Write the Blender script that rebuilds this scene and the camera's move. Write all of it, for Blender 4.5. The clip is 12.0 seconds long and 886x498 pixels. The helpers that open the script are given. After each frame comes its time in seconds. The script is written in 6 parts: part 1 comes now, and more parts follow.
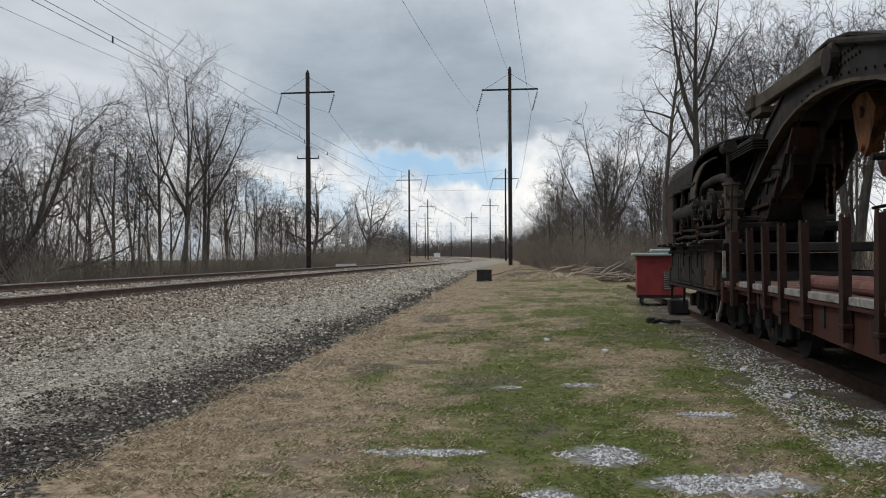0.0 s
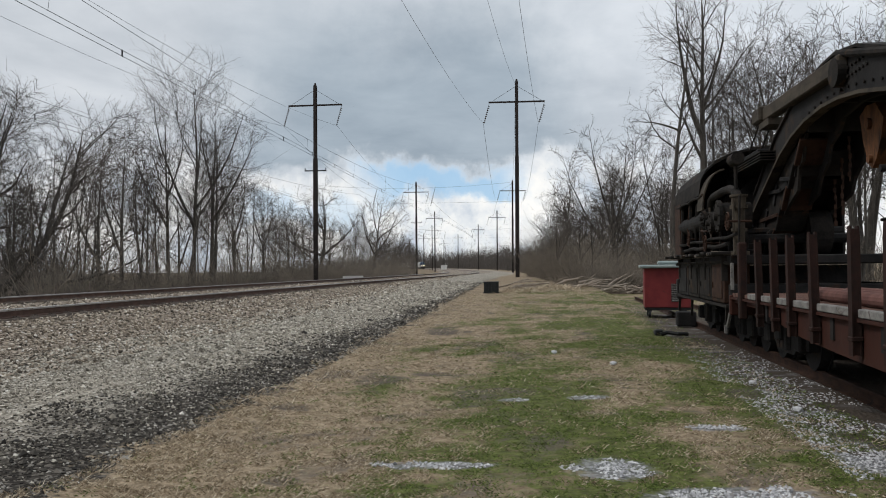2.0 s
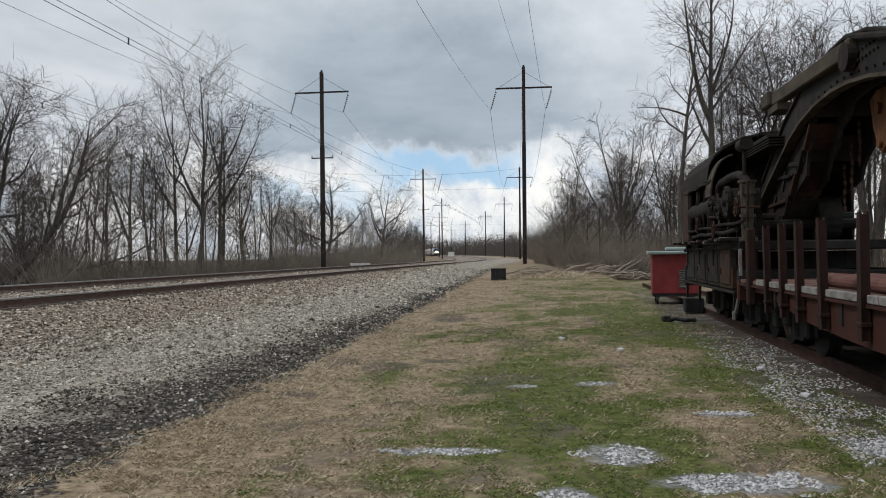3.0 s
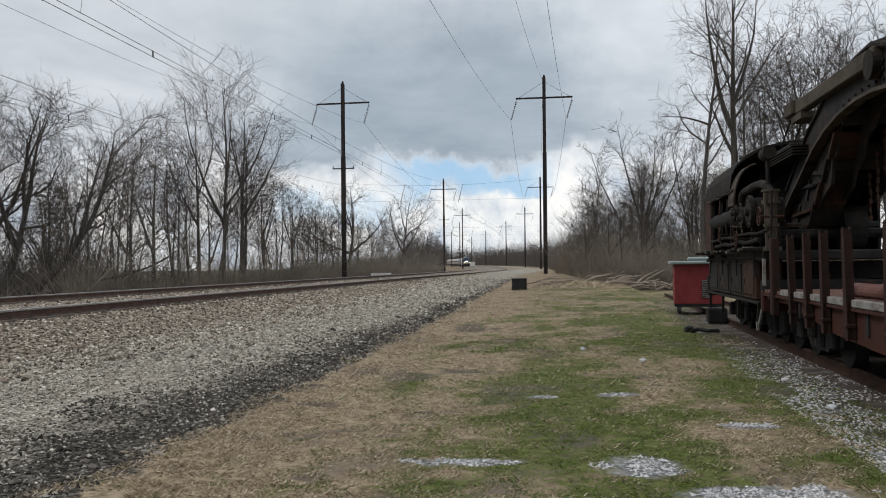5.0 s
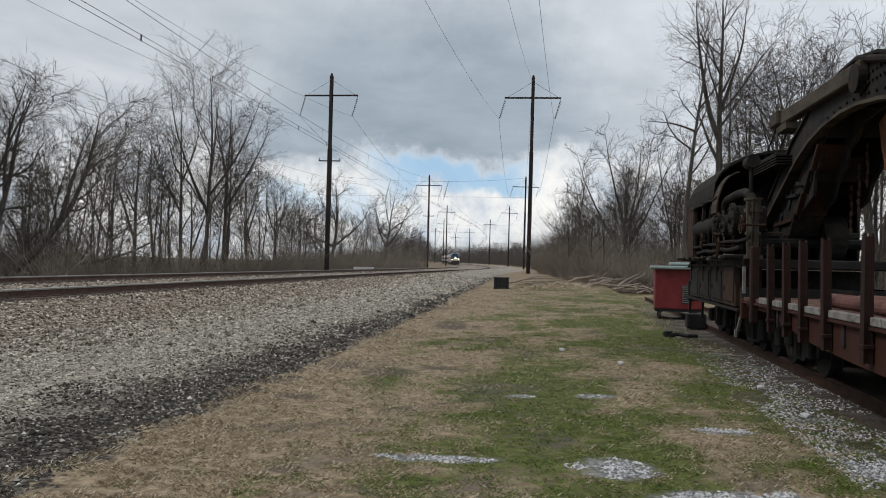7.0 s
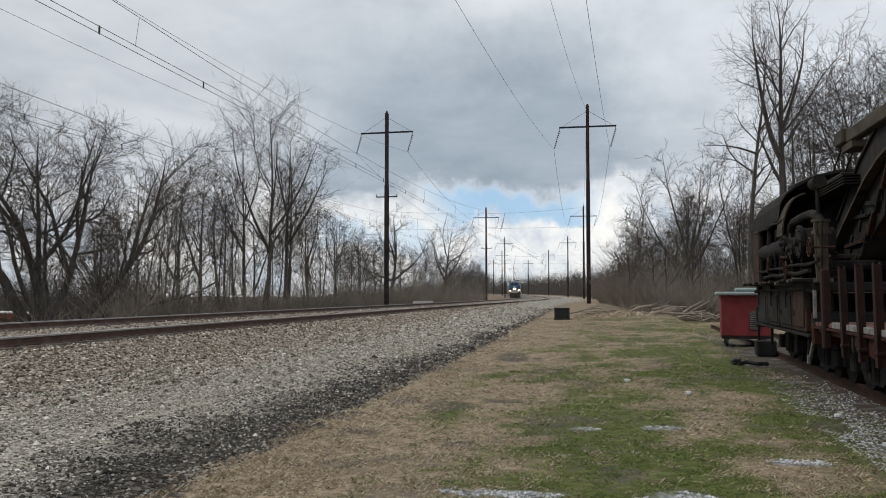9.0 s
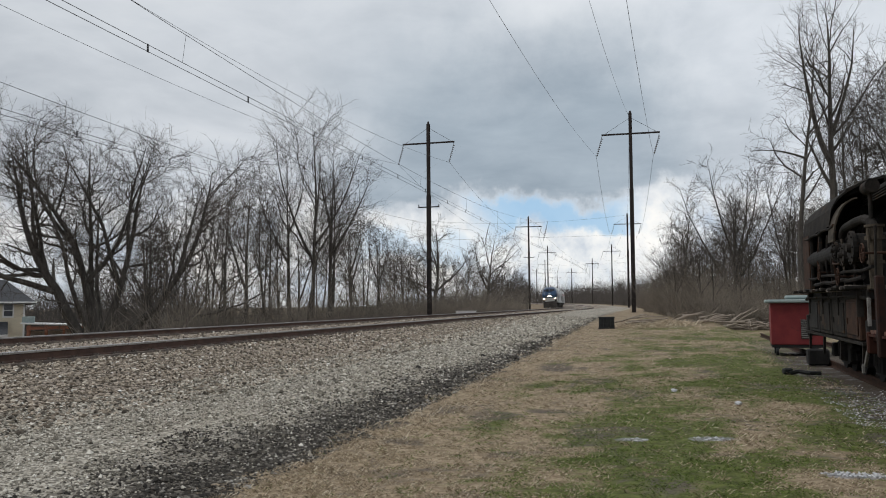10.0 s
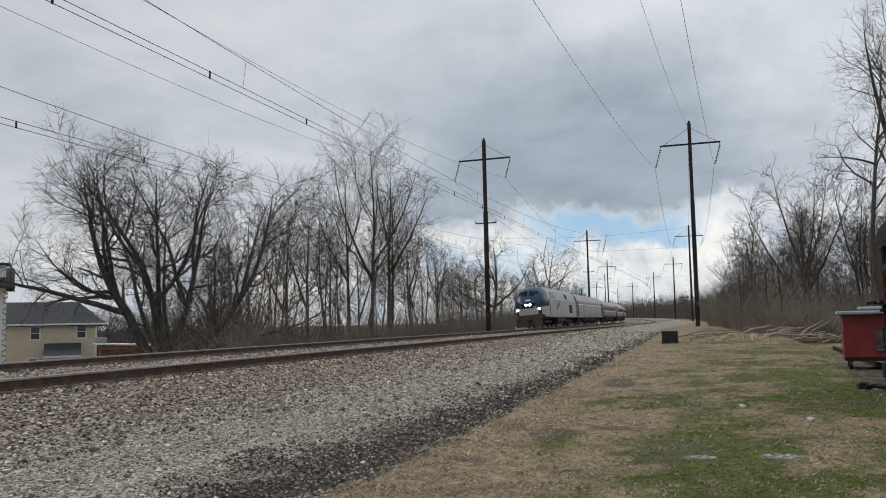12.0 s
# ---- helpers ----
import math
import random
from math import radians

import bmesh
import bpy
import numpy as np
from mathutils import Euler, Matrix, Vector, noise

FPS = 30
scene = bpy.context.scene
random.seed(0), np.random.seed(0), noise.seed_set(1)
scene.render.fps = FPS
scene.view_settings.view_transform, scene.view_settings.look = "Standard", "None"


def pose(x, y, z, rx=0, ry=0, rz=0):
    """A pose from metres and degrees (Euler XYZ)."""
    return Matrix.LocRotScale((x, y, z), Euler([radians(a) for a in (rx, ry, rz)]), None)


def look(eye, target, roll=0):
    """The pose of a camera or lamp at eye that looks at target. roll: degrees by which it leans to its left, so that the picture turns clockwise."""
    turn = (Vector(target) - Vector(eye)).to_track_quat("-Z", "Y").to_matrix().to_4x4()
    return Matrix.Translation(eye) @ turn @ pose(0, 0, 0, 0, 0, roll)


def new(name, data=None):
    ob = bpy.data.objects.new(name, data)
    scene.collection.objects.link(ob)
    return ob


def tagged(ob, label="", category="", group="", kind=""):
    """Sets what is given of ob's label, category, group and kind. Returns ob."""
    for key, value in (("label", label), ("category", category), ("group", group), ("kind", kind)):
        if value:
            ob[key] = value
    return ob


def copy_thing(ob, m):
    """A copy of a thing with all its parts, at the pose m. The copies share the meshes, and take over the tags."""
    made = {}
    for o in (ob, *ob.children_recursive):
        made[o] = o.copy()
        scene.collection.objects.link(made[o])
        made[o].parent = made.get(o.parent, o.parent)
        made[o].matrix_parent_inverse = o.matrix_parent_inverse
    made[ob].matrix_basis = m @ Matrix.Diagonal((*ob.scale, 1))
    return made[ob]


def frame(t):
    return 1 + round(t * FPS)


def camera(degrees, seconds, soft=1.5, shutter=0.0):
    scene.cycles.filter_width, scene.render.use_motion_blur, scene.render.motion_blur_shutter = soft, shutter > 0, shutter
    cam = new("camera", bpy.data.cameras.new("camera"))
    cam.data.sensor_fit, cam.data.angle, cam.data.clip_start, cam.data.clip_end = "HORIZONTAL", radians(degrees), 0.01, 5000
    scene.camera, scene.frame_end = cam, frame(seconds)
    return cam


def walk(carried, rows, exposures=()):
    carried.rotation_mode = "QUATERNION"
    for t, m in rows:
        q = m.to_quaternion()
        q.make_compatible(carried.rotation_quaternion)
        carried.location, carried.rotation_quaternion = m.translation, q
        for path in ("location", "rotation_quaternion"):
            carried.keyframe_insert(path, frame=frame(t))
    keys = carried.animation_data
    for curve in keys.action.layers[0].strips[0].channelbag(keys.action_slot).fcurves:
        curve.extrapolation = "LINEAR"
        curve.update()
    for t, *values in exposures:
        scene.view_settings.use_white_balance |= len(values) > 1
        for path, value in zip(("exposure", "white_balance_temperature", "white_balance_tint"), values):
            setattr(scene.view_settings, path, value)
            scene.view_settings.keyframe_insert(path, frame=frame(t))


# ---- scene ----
# camera: standing on the grass, turned by the holder; seconds, yaw, pitch, roll
cam = camera(58.94, 12.0, soft=1.0)
EYE = 1.6
TURNS = [
    (0.0, 0.00, 0.60, 0.50),
    (0.5, -0.66, 0.68, 0.06),
    (1.0, -0.90, 1.12, 0.29),
    (1.5, -0.22, 1.55, 0.71),
    (2.0, 0.51, 1.48, 0.50),
    (2.5, 0.80, 1.02, 0.46),
    (3.0, 1.04, 0.53, 0.68),
    (5.0, 2.54, 1.28, 0.70),
    (5.5, 2.34, 2.76, -0.53),
    (6.0, 2.80, 4.40, -0.61),
    (6.5, 2.21, 2.26, -0.91),
    (7.0, 1.29, 1.03, -1.37),
    (9.0, 5.60, 3.37, 0.13),
    (9.5, 6.87, 3.74, 0.38),
    (10.0, 8.73, 4.10, 0.49),
    (10.5, 10.83, 4.60, 0.68),
    (11.0, 12.58, 4.92, 0.25),
    (11.5, 13.19, 5.04, 0.35),
    (12.0, 13.02, 5.36, 1.21),
]
walk(cam, [(t, pose(0.0, 0.0, EYE, 90 + p, r, yw)) for t, yw, p, r in TURNS],
     exposures=[(0.0, 0.07), (3.0, 0.11), (5.5, 0.12), (6.0, 0.02), (7.0, 0.03), (9.0, 0.09), (10.5, 0.04), (12.0, 0.0)])

# ---- world, sun ----
world = bpy.data.worlds.new("sky")
scene.world = world
world.use_nodes = True


class Nodes:
    """Short forms for a node tree."""

    def __init__(self, tree):
        self.tree = tree
        tree.nodes.clear()

    def n(self, kind, values=(), operation="", use_clamp=False, data_type="", blend_type="", interpolation_type=""):
        nd = self.tree.nodes.new(kind)
        if operation:
            nd.operation = operation
        if use_clamp:
            nd.use_clamp = True
        if data_type:
            nd.data_type = data_type
        if blend_type:
            nd.blend_type = blend_type
        if interpolation_type:
            nd.interpolation_type = interpolation_type
        for k, v in dict(values).items():
            self.put(nd.inputs[k], v)
        return nd

    def put(self, socket, v):
        if isinstance(v, bpy.types.NodeSocket):
            self.tree.links.new(v, socket)
        elif isinstance(v, bpy.types.Node):
            self.tree.links.new(v.outputs[0], socket)
        else:
            socket.default_value = v

    def math(self, op, a, b=0.0, c=0.0, clamp=False):
        nd = self.n("ShaderNodeMath", {0: a, 1: b, 2: c}, operation=op, use_clamp=clamp)
        return nd.outputs[0]

    def ramp(self, fac, stops, ease="LINEAR"):
        nd = self.n("ShaderNodeValToRGB", {"Fac": fac})
        nd.color_ramp.interpolation = ease
        els = nd.color_ramp.elements
        while len(els) < len(stops):
            els.new(0.5)
        for e, (p, c) in zip(els, stops):
            e.position = p
            e.color = (c, c, c, 1) if isinstance(c, (int, float)) else (*c, 1)
        return nd.outputs[0]

    def mix(self, fac, a, b, how="MIX"):
        nd = self.n("ShaderNodeMix", data_type="RGBA", blend_type=how)
        self.put(nd.inputs[0], fac)
        self.put(nd.inputs[6], a if not isinstance(a, tuple) else (*a, 1))
        self.put(nd.inputs[7], b if not isinstance(b, tuple) else (*b, 1))
        return nd.outputs[2]

    def noise(self, vec, scale, detail=3.0, rough=0.55, dist=0.0):
        nd = self.n("ShaderNodeTexNoise", {"Scale": scale, "Detail": detail, "Roughness": rough, "Distortion": dist})
        if vec is not None:
            self.put(nd.inputs["Vector"], vec)
        return nd.outputs[0]

    def step(self, x, lo, hi):
        nd = self.n("ShaderNodeMapRange", {0: x, 1: lo, 2: hi, 3: 0.0, 4: 1.0}, interpolation_type="SMOOTHSTEP")
        return nd.outputs[0]


SUN_TURN, SUN_HEIGHT = 100.0, 48.0   # degrees to the left of north, and up


def build_sky():
    N = Nodes(world.node_tree)
    sky = N.n("ShaderNodeTexSky")
    sky.sky_type, sky.sun_disc = "NISHITA", False
    sky.sun_elevation, sky.sun_rotation = radians(SUN_HEIGHT), radians(-SUN_TURN)
    co = N.n("ShaderNodeTexCoord").outputs["Generated"]
    xyz = N.n("ShaderNodeSeparateXYZ", {0: co})
    x, y, z = xyz.outputs
    # flat cloud layer seen from below: stretch towards the horizon
    inv = N.math("DIVIDE", 1.0, N.math("ADD", N.math("MAXIMUM", z, 0.0), 0.16))
    px, py = N.math("MULTIPLY", x, inv), N.math("MULTIPLY", y, inv)
    flat = N.n("ShaderNodeCombineXYZ", {0: px, 1: py, 2: 0.0}).outputs[0]
    big = N.noise(flat, 0.75, 5, 0.55, 0.4)
    fine = N.noise(flat, 2.6, 6, 0.6, 0.3)
    az = N.math("ARCTAN2", x, y)
    el = N.math("ARCSINE", z)
    wob = N.math("MULTIPLY", N.math("SUBTRACT", N.noise(co, 7.0, 6, 0.6), 0.5), 0.16)
    wob2 = N.math("MULTIPLY", N.math("SUBTRACT", N.noise(co, 22.0, 5, 0.6), 0.5), 0.05)
    elw = N.math("ADD", N.math("ADD", el, wob), wob2)
    # the heavy cloud bank ahead
    bank_az = N.math("SUBTRACT", 1.0, N.step(N.math("ABSOLUTE", N.math("ADD", N.math("ADD", az, 0.05), N.math("MULTIPLY", wob, 1.5))), 0.10, 0.34))
    bank_el = N.math("MULTIPLY", N.step(elw, 0.118, 0.150), N.math("SUBTRACT", 1.0, N.step(elw, 0.22, 0.42)))
    bank = N.math("MULTIPLY", bank_az, bank_el)
    grey = N.ramp(N.math("ADD", N.math("MULTIPLY", big, 0.7), N.math("MULTIPLY", fine, 0.3)),
                  [(0.30, (0.44, 0.485, 0.54)), (0.5, (0.66, 0.70, 0.75)), (0.68, (0.82, 0.845, 0.87))])
    lean = N.math("ADD", 1.0, N.math("MULTIPLY", N.math("MULTIPLY", N.math("MINIMUM", az, 0.6), N.step(z, -0.1, 0.1)), 0.18))
    grey = N.n("ShaderNodeVectorMath", {0: grey, 1: N.n("ShaderNodeCombineXYZ", {0: lean, 1: lean, 2: lean}).outputs[0]}, operation="MULTIPLY").outputs[0]
    dark = N.mix(N.math("MULTIPLY", fine, 1.0), (0.215, 0.275, 0.34), (0.45, 0.525, 0.595))
    col = N.mix(N.math("MULTIPLY", bank, 0.95), grey, dark)
    # bright cloud low over the horizon, with a blue gap under the bank
    low = N.math("SUBTRACT", 1.0, N.step(elw, 0.095, 0.145))
    lowside = N.math("SUBTRACT", 1.0, N.step(N.math("ABSOLUTE", az), 0.45, 0.9))
    bright = N.ramp(N.noise(co, 15.0, 6, 0.62), [(0.32, (0.50, 0.57, 0.66)), (0.5, (0.82, 0.84, 0.85)), (0.64, (0.97, 0.955, 0.92))])
    col = N.mix(N.math("MULTIPLY", low, lowside), col, bright)
    gap = N.math("MULTIPLY", N.step(elw, 0.082, 0.105), N.math("SUBTRACT", 1.0, N.step(elw, 0.118, 0.140)))
    gap_az = N.math("SUBTRACT", 1.0, N.step(N.math("ABSOLUTE", N.math("SUBTRACT", az, N.math("ADD", -0.01, wob))), 0.05, 0.14))
    left_gap = N.math("MULTIPLY", N.math("MULTIPLY", N.step(elw, 0.055, 0.075), N.math("SUBTRACT", 1.0, N.step(elw, 0.09, 0.12))),
                      N.math("SUBTRACT", 1.0, N.step(N.math("ABSOLUTE", N.math("ADD", az, 0.19)), 0.05, 0.10)))
    gaps = N.math("MAXIMUM", N.math("MULTIPLY", gap, gap_az), N.math("MULTIPLY", left_gap, 0.55))
    blue = N.mix(0.25, (0.36, 0.60, 0.86), N.mix(1.0, sky.outputs[0], (0.1, 0.1, 0.1), "MULTIPLY"))
    col = N.mix(N.math("MULTIPLY", gaps, 0.9), col, blue)
    bg = N.n("ShaderNodeBackground", {"Color": col, "Strength": 1.0})
    N.n("ShaderNodeOutputWorld", {0: bg})


build_sky()
sun = new("sun", bpy.data.lights.new("sun", "SUN"))
sun.data.energy, sun.data.angle, sun.data.color = 1.55, radians(16), (1.0, 0.97, 0.93)
a, e = radians(SUN_TURN), radians(SUN_HEIGHT)
sun.matrix_world = look((0, 0, 50), (50 * math.sin(a) * math.cos(e), -50 * math.cos(a) * math.cos(e), 50 - 50 * math.sin(e)))

# ---- materials ----
def material(name, rough=0.8, metal=0.0, spec=0.3):
    m = bpy.data.materials.new(name)
    m.use_nodes = True
    N = Nodes(m.node_tree)
    bsdf = N.n("ShaderNodeBsdfPrincipled", {"Roughness": rough, "Metallic": metal, "Specular IOR Level": spec})
    N.n("ShaderNodeOutputMaterial", {0: bsdf})
    return m, N, bsdf


def worn(name, base, second, scale=6.0, rough=0.8, metal=0.0, bump=0.2, third=None, amount=0.5, stretch=(1, 1, 1), spec=0.3):
    """A surface of two tones with grain and, perhaps, a third tone of rust or dirt in spots."""
    m, N, b = material(name, rough, metal, spec)
    co = N.n("ShaderNodeTexCoord").outputs["Object"]
    co = N.n("ShaderNodeMapping", {0: co, 3: stretch}).outputs[0]
    rnd = N.n("ShaderNodeObjectInfo").outputs["Random"]
    off = N.n("ShaderNodeVectorMath", {0: co, 1: rnd}, operation="ADD").outputs[0]
    a1 = N.noise(off, scale, 6, 0.6, 0.3)
    a2 = N.noise(off, scale * 9, 3, 0.6)
    fac = N.math("ADD", N.math("MULTIPLY", a1, 0.7), N.math("MULTIPLY", a2, 0.3))
    col = N.mix(N.step(fac, 0.36, 0.64), base, second)
    if third:
        col = N.mix(N.step(N.noise(off, scale * 0.6, 7, 0.7, 0.6), 0.66 - 0.2 * amount, 0.76 - 0.2 * amount), col, third)
    N.put(b.inputs["Base Color"], col)
    N.put(b.inputs["Roughness"], N.math("ADD", rough - 0.1, N.math("MULTIPLY", a2, 0.2), clamp=True))
    bp = N.n("ShaderNodeBump", {"Strength": bump, "Distance": 0.01, "Height": fac})
    N.put(b.inputs["Normal"], bp)
    return m


def pieces(name, stops, rough=0.85, grain=60.0, bump=0.3):
    """Stones and the like, each islet with its own tone."""
    m, N, b = material(name, rough)
    isl = N.n("ShaderNodeNewGeometry").outputs["Random Per Island"]
    pos = N.n("ShaderNodeNewGeometry").outputs["Position"]
    g = N.noise(pos, grain, 3)
    col = N.ramp(isl, stops)
    col = N.mix(N.math("MULTIPLY", g, 0.3), col, (0.25, 0.24, 0.22), "MULTIPLY")
    N.put(b.inputs["Base Color"], col)
    N.put(b.inputs["Normal"], N.n("ShaderNodeBump", {"Strength": bump, "Distance": 0.004, "Height": g}))
    return m


def glow(name, colour, strength):
    m = bpy.data.materials.new(name)
    m.use_nodes = True
    N = Nodes(m.node_tree)
    N.n("ShaderNodeOutputMaterial", {0: N.n("ShaderNodeEmission", {"Color": (*colour, 1), "Strength": strength})})
    return m


M_BARK = worn("bark", (0.040, 0.036, 0.032), (0.088, 0.079, 0.070), 5, 0.92, 0, 0.6, (0.15, 0.145, 0.13), 0.3, (1, 1, 0.25))
M_TWIG = worn("twigs", (0.052, 0.046, 0.042), (0.105, 0.093, 0.083), 1.5, 0.92, 0, 0.0)
M_BRUSH = worn("brush_stems", (0.105, 0.09, 0.074), (0.22, 0.19, 0.155), 0.8, 0.92, 0, 0.0)
M_POLE = worn("pole_steel", (0.022, 0.018, 0.018), (0.042, 0.033, 0.030), 2, 0.8, 0.2, 0.15, (0.05, 0.034, 0.027), 0.3, (1, 1, 0.3))
M_WIRE = worn("wire", (0.03, 0.03, 0.032), (0.06, 0.06, 0.062), 3, 0.6, 0.5, 0)
M_INSUL = worn("insulator_glaze", (0.03, 0.022, 0.02), (0.055, 0.04, 0.035), 8, 0.35, 0, 0)
M_RAIL = worn("rail_steel", (0.060, 0.036, 0.028), (0.105, 0.062, 0.047), 4, 0.75, 0.2, 0.2)
M_RAILHEAD = worn("rail_head", (0.30, 0.29, 0.28), (0.45, 0.43, 0.42), 3, 0.3, 0.9, 0.05)
M_TIE = worn("tie_wood", (0.08, 0.065, 0.055), (0.16, 0.135, 0.115), 4, 0.9, 0, 0.5, (0.05, 0.04, 0.035), 0.4, (0.3, 3, 3))
M_IRON = worn("black_iron", (0.013, 0.0128, 0.013), (0.026, 0.0245, 0.024), 3, 0.85, 0.0, 0.6, (0.040, 0.027, 0.020), 0.5, spec=0.18)
M_IRON2 = worn("sooty_iron", (0.014, 0.0135, 0.013), (0.032, 0.028, 0.025), 4, 0.9, 0.0, 0.5, (0.050, 0.032, 0.021), 0.5, spec=0.12)
M_DUST = worn("dusty_iron", (0.040, 0.034, 0.027), (0.075, 0.062, 0.047), 4, 0.85, 0.0, 0.5, (0.022, 0.018, 0.015), 0.5, (1, 0.4, 1), spec=0.2)
M_RUST = worn("rusty_iron", (0.026, 0.014, 0.010), (0.050, 0.026, 0.017), 5, 0.85, 0.0, 0.4, (0.014, 0.010, 0.009), 0.5, spec=0.2)
M_HOOK = worn("rusted_hook", (0.055, 0.026, 0.014), (0.15, 0.068, 0.03), 3, 0.85, 0.0, 0.5, (0.03, 0.018, 0.013), 0.6, (1, 1, 0.4), 0.2)
M_CARRED = worn("oxide_red_paint", (0.030, 0.0105, 0.0075), (0.048, 0.0165, 0.011), 2.5, 0.8, 0.0, 0.25, (0.020, 0.011, 0.009), 0.5, (1, 1, 0.5), 0.2)
M_REDBOX = worn("red_paint", (0.135, 0.017, 0.020), (0.18, 0.026, 0.026), 3, 0.6, 0, 0.1, (0.08, 0.018, 0.017), 0.25)
M_GREYPAINT = worn("grey_green_paint", (0.20, 0.25, 0.25), (0.28, 0.33, 0.32), 4, 0.6, 0, 0.1)
M_WHITEPAINT = worn("chipped_white_paint", (0.12, 0.116, 0.11), (0.23, 0.222, 0.21), 9, 0.8, 0, 0.3, (0.07, 0.055, 0.045), 0.55)
M_DECK = worn("deck_timber", (0.085, 0.046, 0.036), (0.15, 0.082, 0.062), 4, 0.9, 0, 0.4, (0.30, 0.24, 0.20), 0.3)
M_PIPE = worn("rusty_pipe", (0.085, 0.036, 0.029), (0.14, 0.066, 0.054), 5, 0.85, 0, 0.3, (0.26, 0.20, 0.18), 0.3)
M_DARKBOX = worn("black_plastic", (0.012, 0.014, 0.014), (0.028, 0.03, 0.03), 5, 0.6, 0, 0.1)
M_SIDING = worn("cream_siding", (0.60, 0.54, 0.42), (0.68, 0.61, 0.47), 2, 0.7, 0, 0.05)
M_SHINGLE = worn("slate_shingle", (0.035, 0.037, 0.042), (0.07, 0.073, 0.08), 6, 0.9, 0, 0.3)
M_TRIM = worn("white_trim", (0.68, 0.68, 0.67), (0.78, 0.78, 0.77), 3, 0.6, 0, 0.05)
M_GLASS = worn("dark_pane", (0.02, 0.024, 0.03), (0.035, 0.04, 0.05), 2, 0.08, 0, 0, spec=0.6)
M_ORANGE = worn("orange_tarp_frame", (0.26, 0.11, 0.07), (0.31, 0.14, 0.09), 3, 0.7, 0, 0.1)
M_SILVER = worn("silver_paint", (0.33, 0.335, 0.325), (0.40, 0.405, 0.395), 1.5, 0.42, 0.1, 0.03, (0.28, 0.285, 0.29), 0.35)
M_LOCOBLUE = worn("deep_blue_paint", (0.014, 0.040, 0.088), (0.022, 0.056, 0.115), 1.5, 0.35, 0, 0.03)
M_STEEL = worn("fluted_steel", (0.24, 0.24, 0.235), (0.34, 0.34, 0.33), 1.2, 0.34, 0.5, 0.05, (0.20, 0.19, 0.18), 0.4)
M_STRIPERED = worn("red_stripe", (0.42, 0.06, 0.05), (0.5, 0.09, 0.07), 2, 0.5, 0, 0)
M_STRIPEWHITE = worn("white_stripe", (0.72, 0.72, 0.72), (0.8, 0.8, 0.8), 2, 0.5, 0, 0)
M_UNDER = worn("underframe_grime", (0.025, 0.023, 0.021), (0.055, 0.048, 0.042), 3, 0.85, 0.1, 0.3)
M_LAMP = glow("headlight", (1.0, 0.70, 0.42), 26.0)
M_DITCH = glow("ditch_light", (1.0, 0.68, 0.38), 14.0)
M_STRAWTUFT = pieces("dry_straw", [(0.0, (0.15, 0.11, 0.07)), (0.35, (0.33, 0.26, 0.178)), (0.75, (0.57, 0.47, 0.335)), (1.0, (0.84, 0.75, 0.60))], 0.9, 20, 0.0)
M_DEADWOOD = worn("dead_wood", (0.20, 0.165, 0.13), (0.34, 0.29, 0.24), 4, 0.9, 0, 0.4, (0.10, 0.08, 0.065), 0.4)
M_STONEGREY = worn("limestone", (0.40, 0.41, 0.43), (0.62, 0.63, 0.65), 12, 0.9, 0, 0.3)
M_BALLAST = pieces("ballast_stone", [(0.0, (0.05, 0.043, 0.034)), (0.35, (0.19, 0.155, 0.118)), (0.7, (0.41, 0.345, 0.27)), (0.95, (0.60, 0.54, 0.45)), (1.0, (0.85, 0.83, 0.79))])
M_ROADSTONE = pieces("road_stone", [(0.0, (0.09, 0.08, 0.064)), (0.3, (0.25, 0.227, 0.185)), (0.65, (0.43, 0.395, 0.33)), (0.92, (0.60, 0.56, 0.48)), (1.0, (0.82, 0.79, 0.72))])
M_CINDER = pieces("cinders", [(0.0, (0.018, 0.016, 0.014)), (0.5, (0.07, 0.062, 0.052)), (0.84, (0.17, 0.154, 0.132)), (1.0, (0.42, 0.40, 0.36))])
M_PALESTONE = pieces("pale_stone", [(0.0, (0.20, 0.205, 0.215)), (0.4, (0.46, 0.465, 0.48)), (0.8, (0.60, 0.605, 0.62)), (1.0, (0.74, 0.74, 0.75))])
M_STAKE = worn("stake_rust", (0.015, 0.0085, 0.007), (0.030, 0.013, 0.010), 4, 0.85, 0.0, 0.4, (0.016, 0.010, 0.009), 0.5, spec=0.2)
M_GREEN = pieces("fresh_green", [(0.0, (0.042, 0.06, 0.014)), (0.5, (0.11, 0.165, 0.033)), (1.0, (0.24, 0.30, 0.08))], 0.85, 20, 0.0)

# ---- mesh tools ----
def finish(name, bm, mats, smooth=False):
    me = bpy.data.meshes.new(name)
    bm.normal_update()
    bm.to_mesh(me)
    bm.free()
    for m in mats if isinstance(mats, (list, tuple)) else [mats]:
        me.materials.append(m)
    if smooth:
        me.shade_smooth()
    return me


def part(name, bm, mats, parent=None, label="", at=None, smooth=False):
    """Links a bmesh as one mesh object, under a thing or a part."""
    ob = new(name, finish(name, bm, mats, smooth))
    if parent:
        ob.parent = parent
    if at is not None:
        ob.matrix_local = at
    if label:
        ob["label"] = label
    return ob


def thing(name, at, label, category, group="", kind=""):
    ob = new(name)
    ob.matrix_world = at
    return tagged(ob, label, category, group, kind)


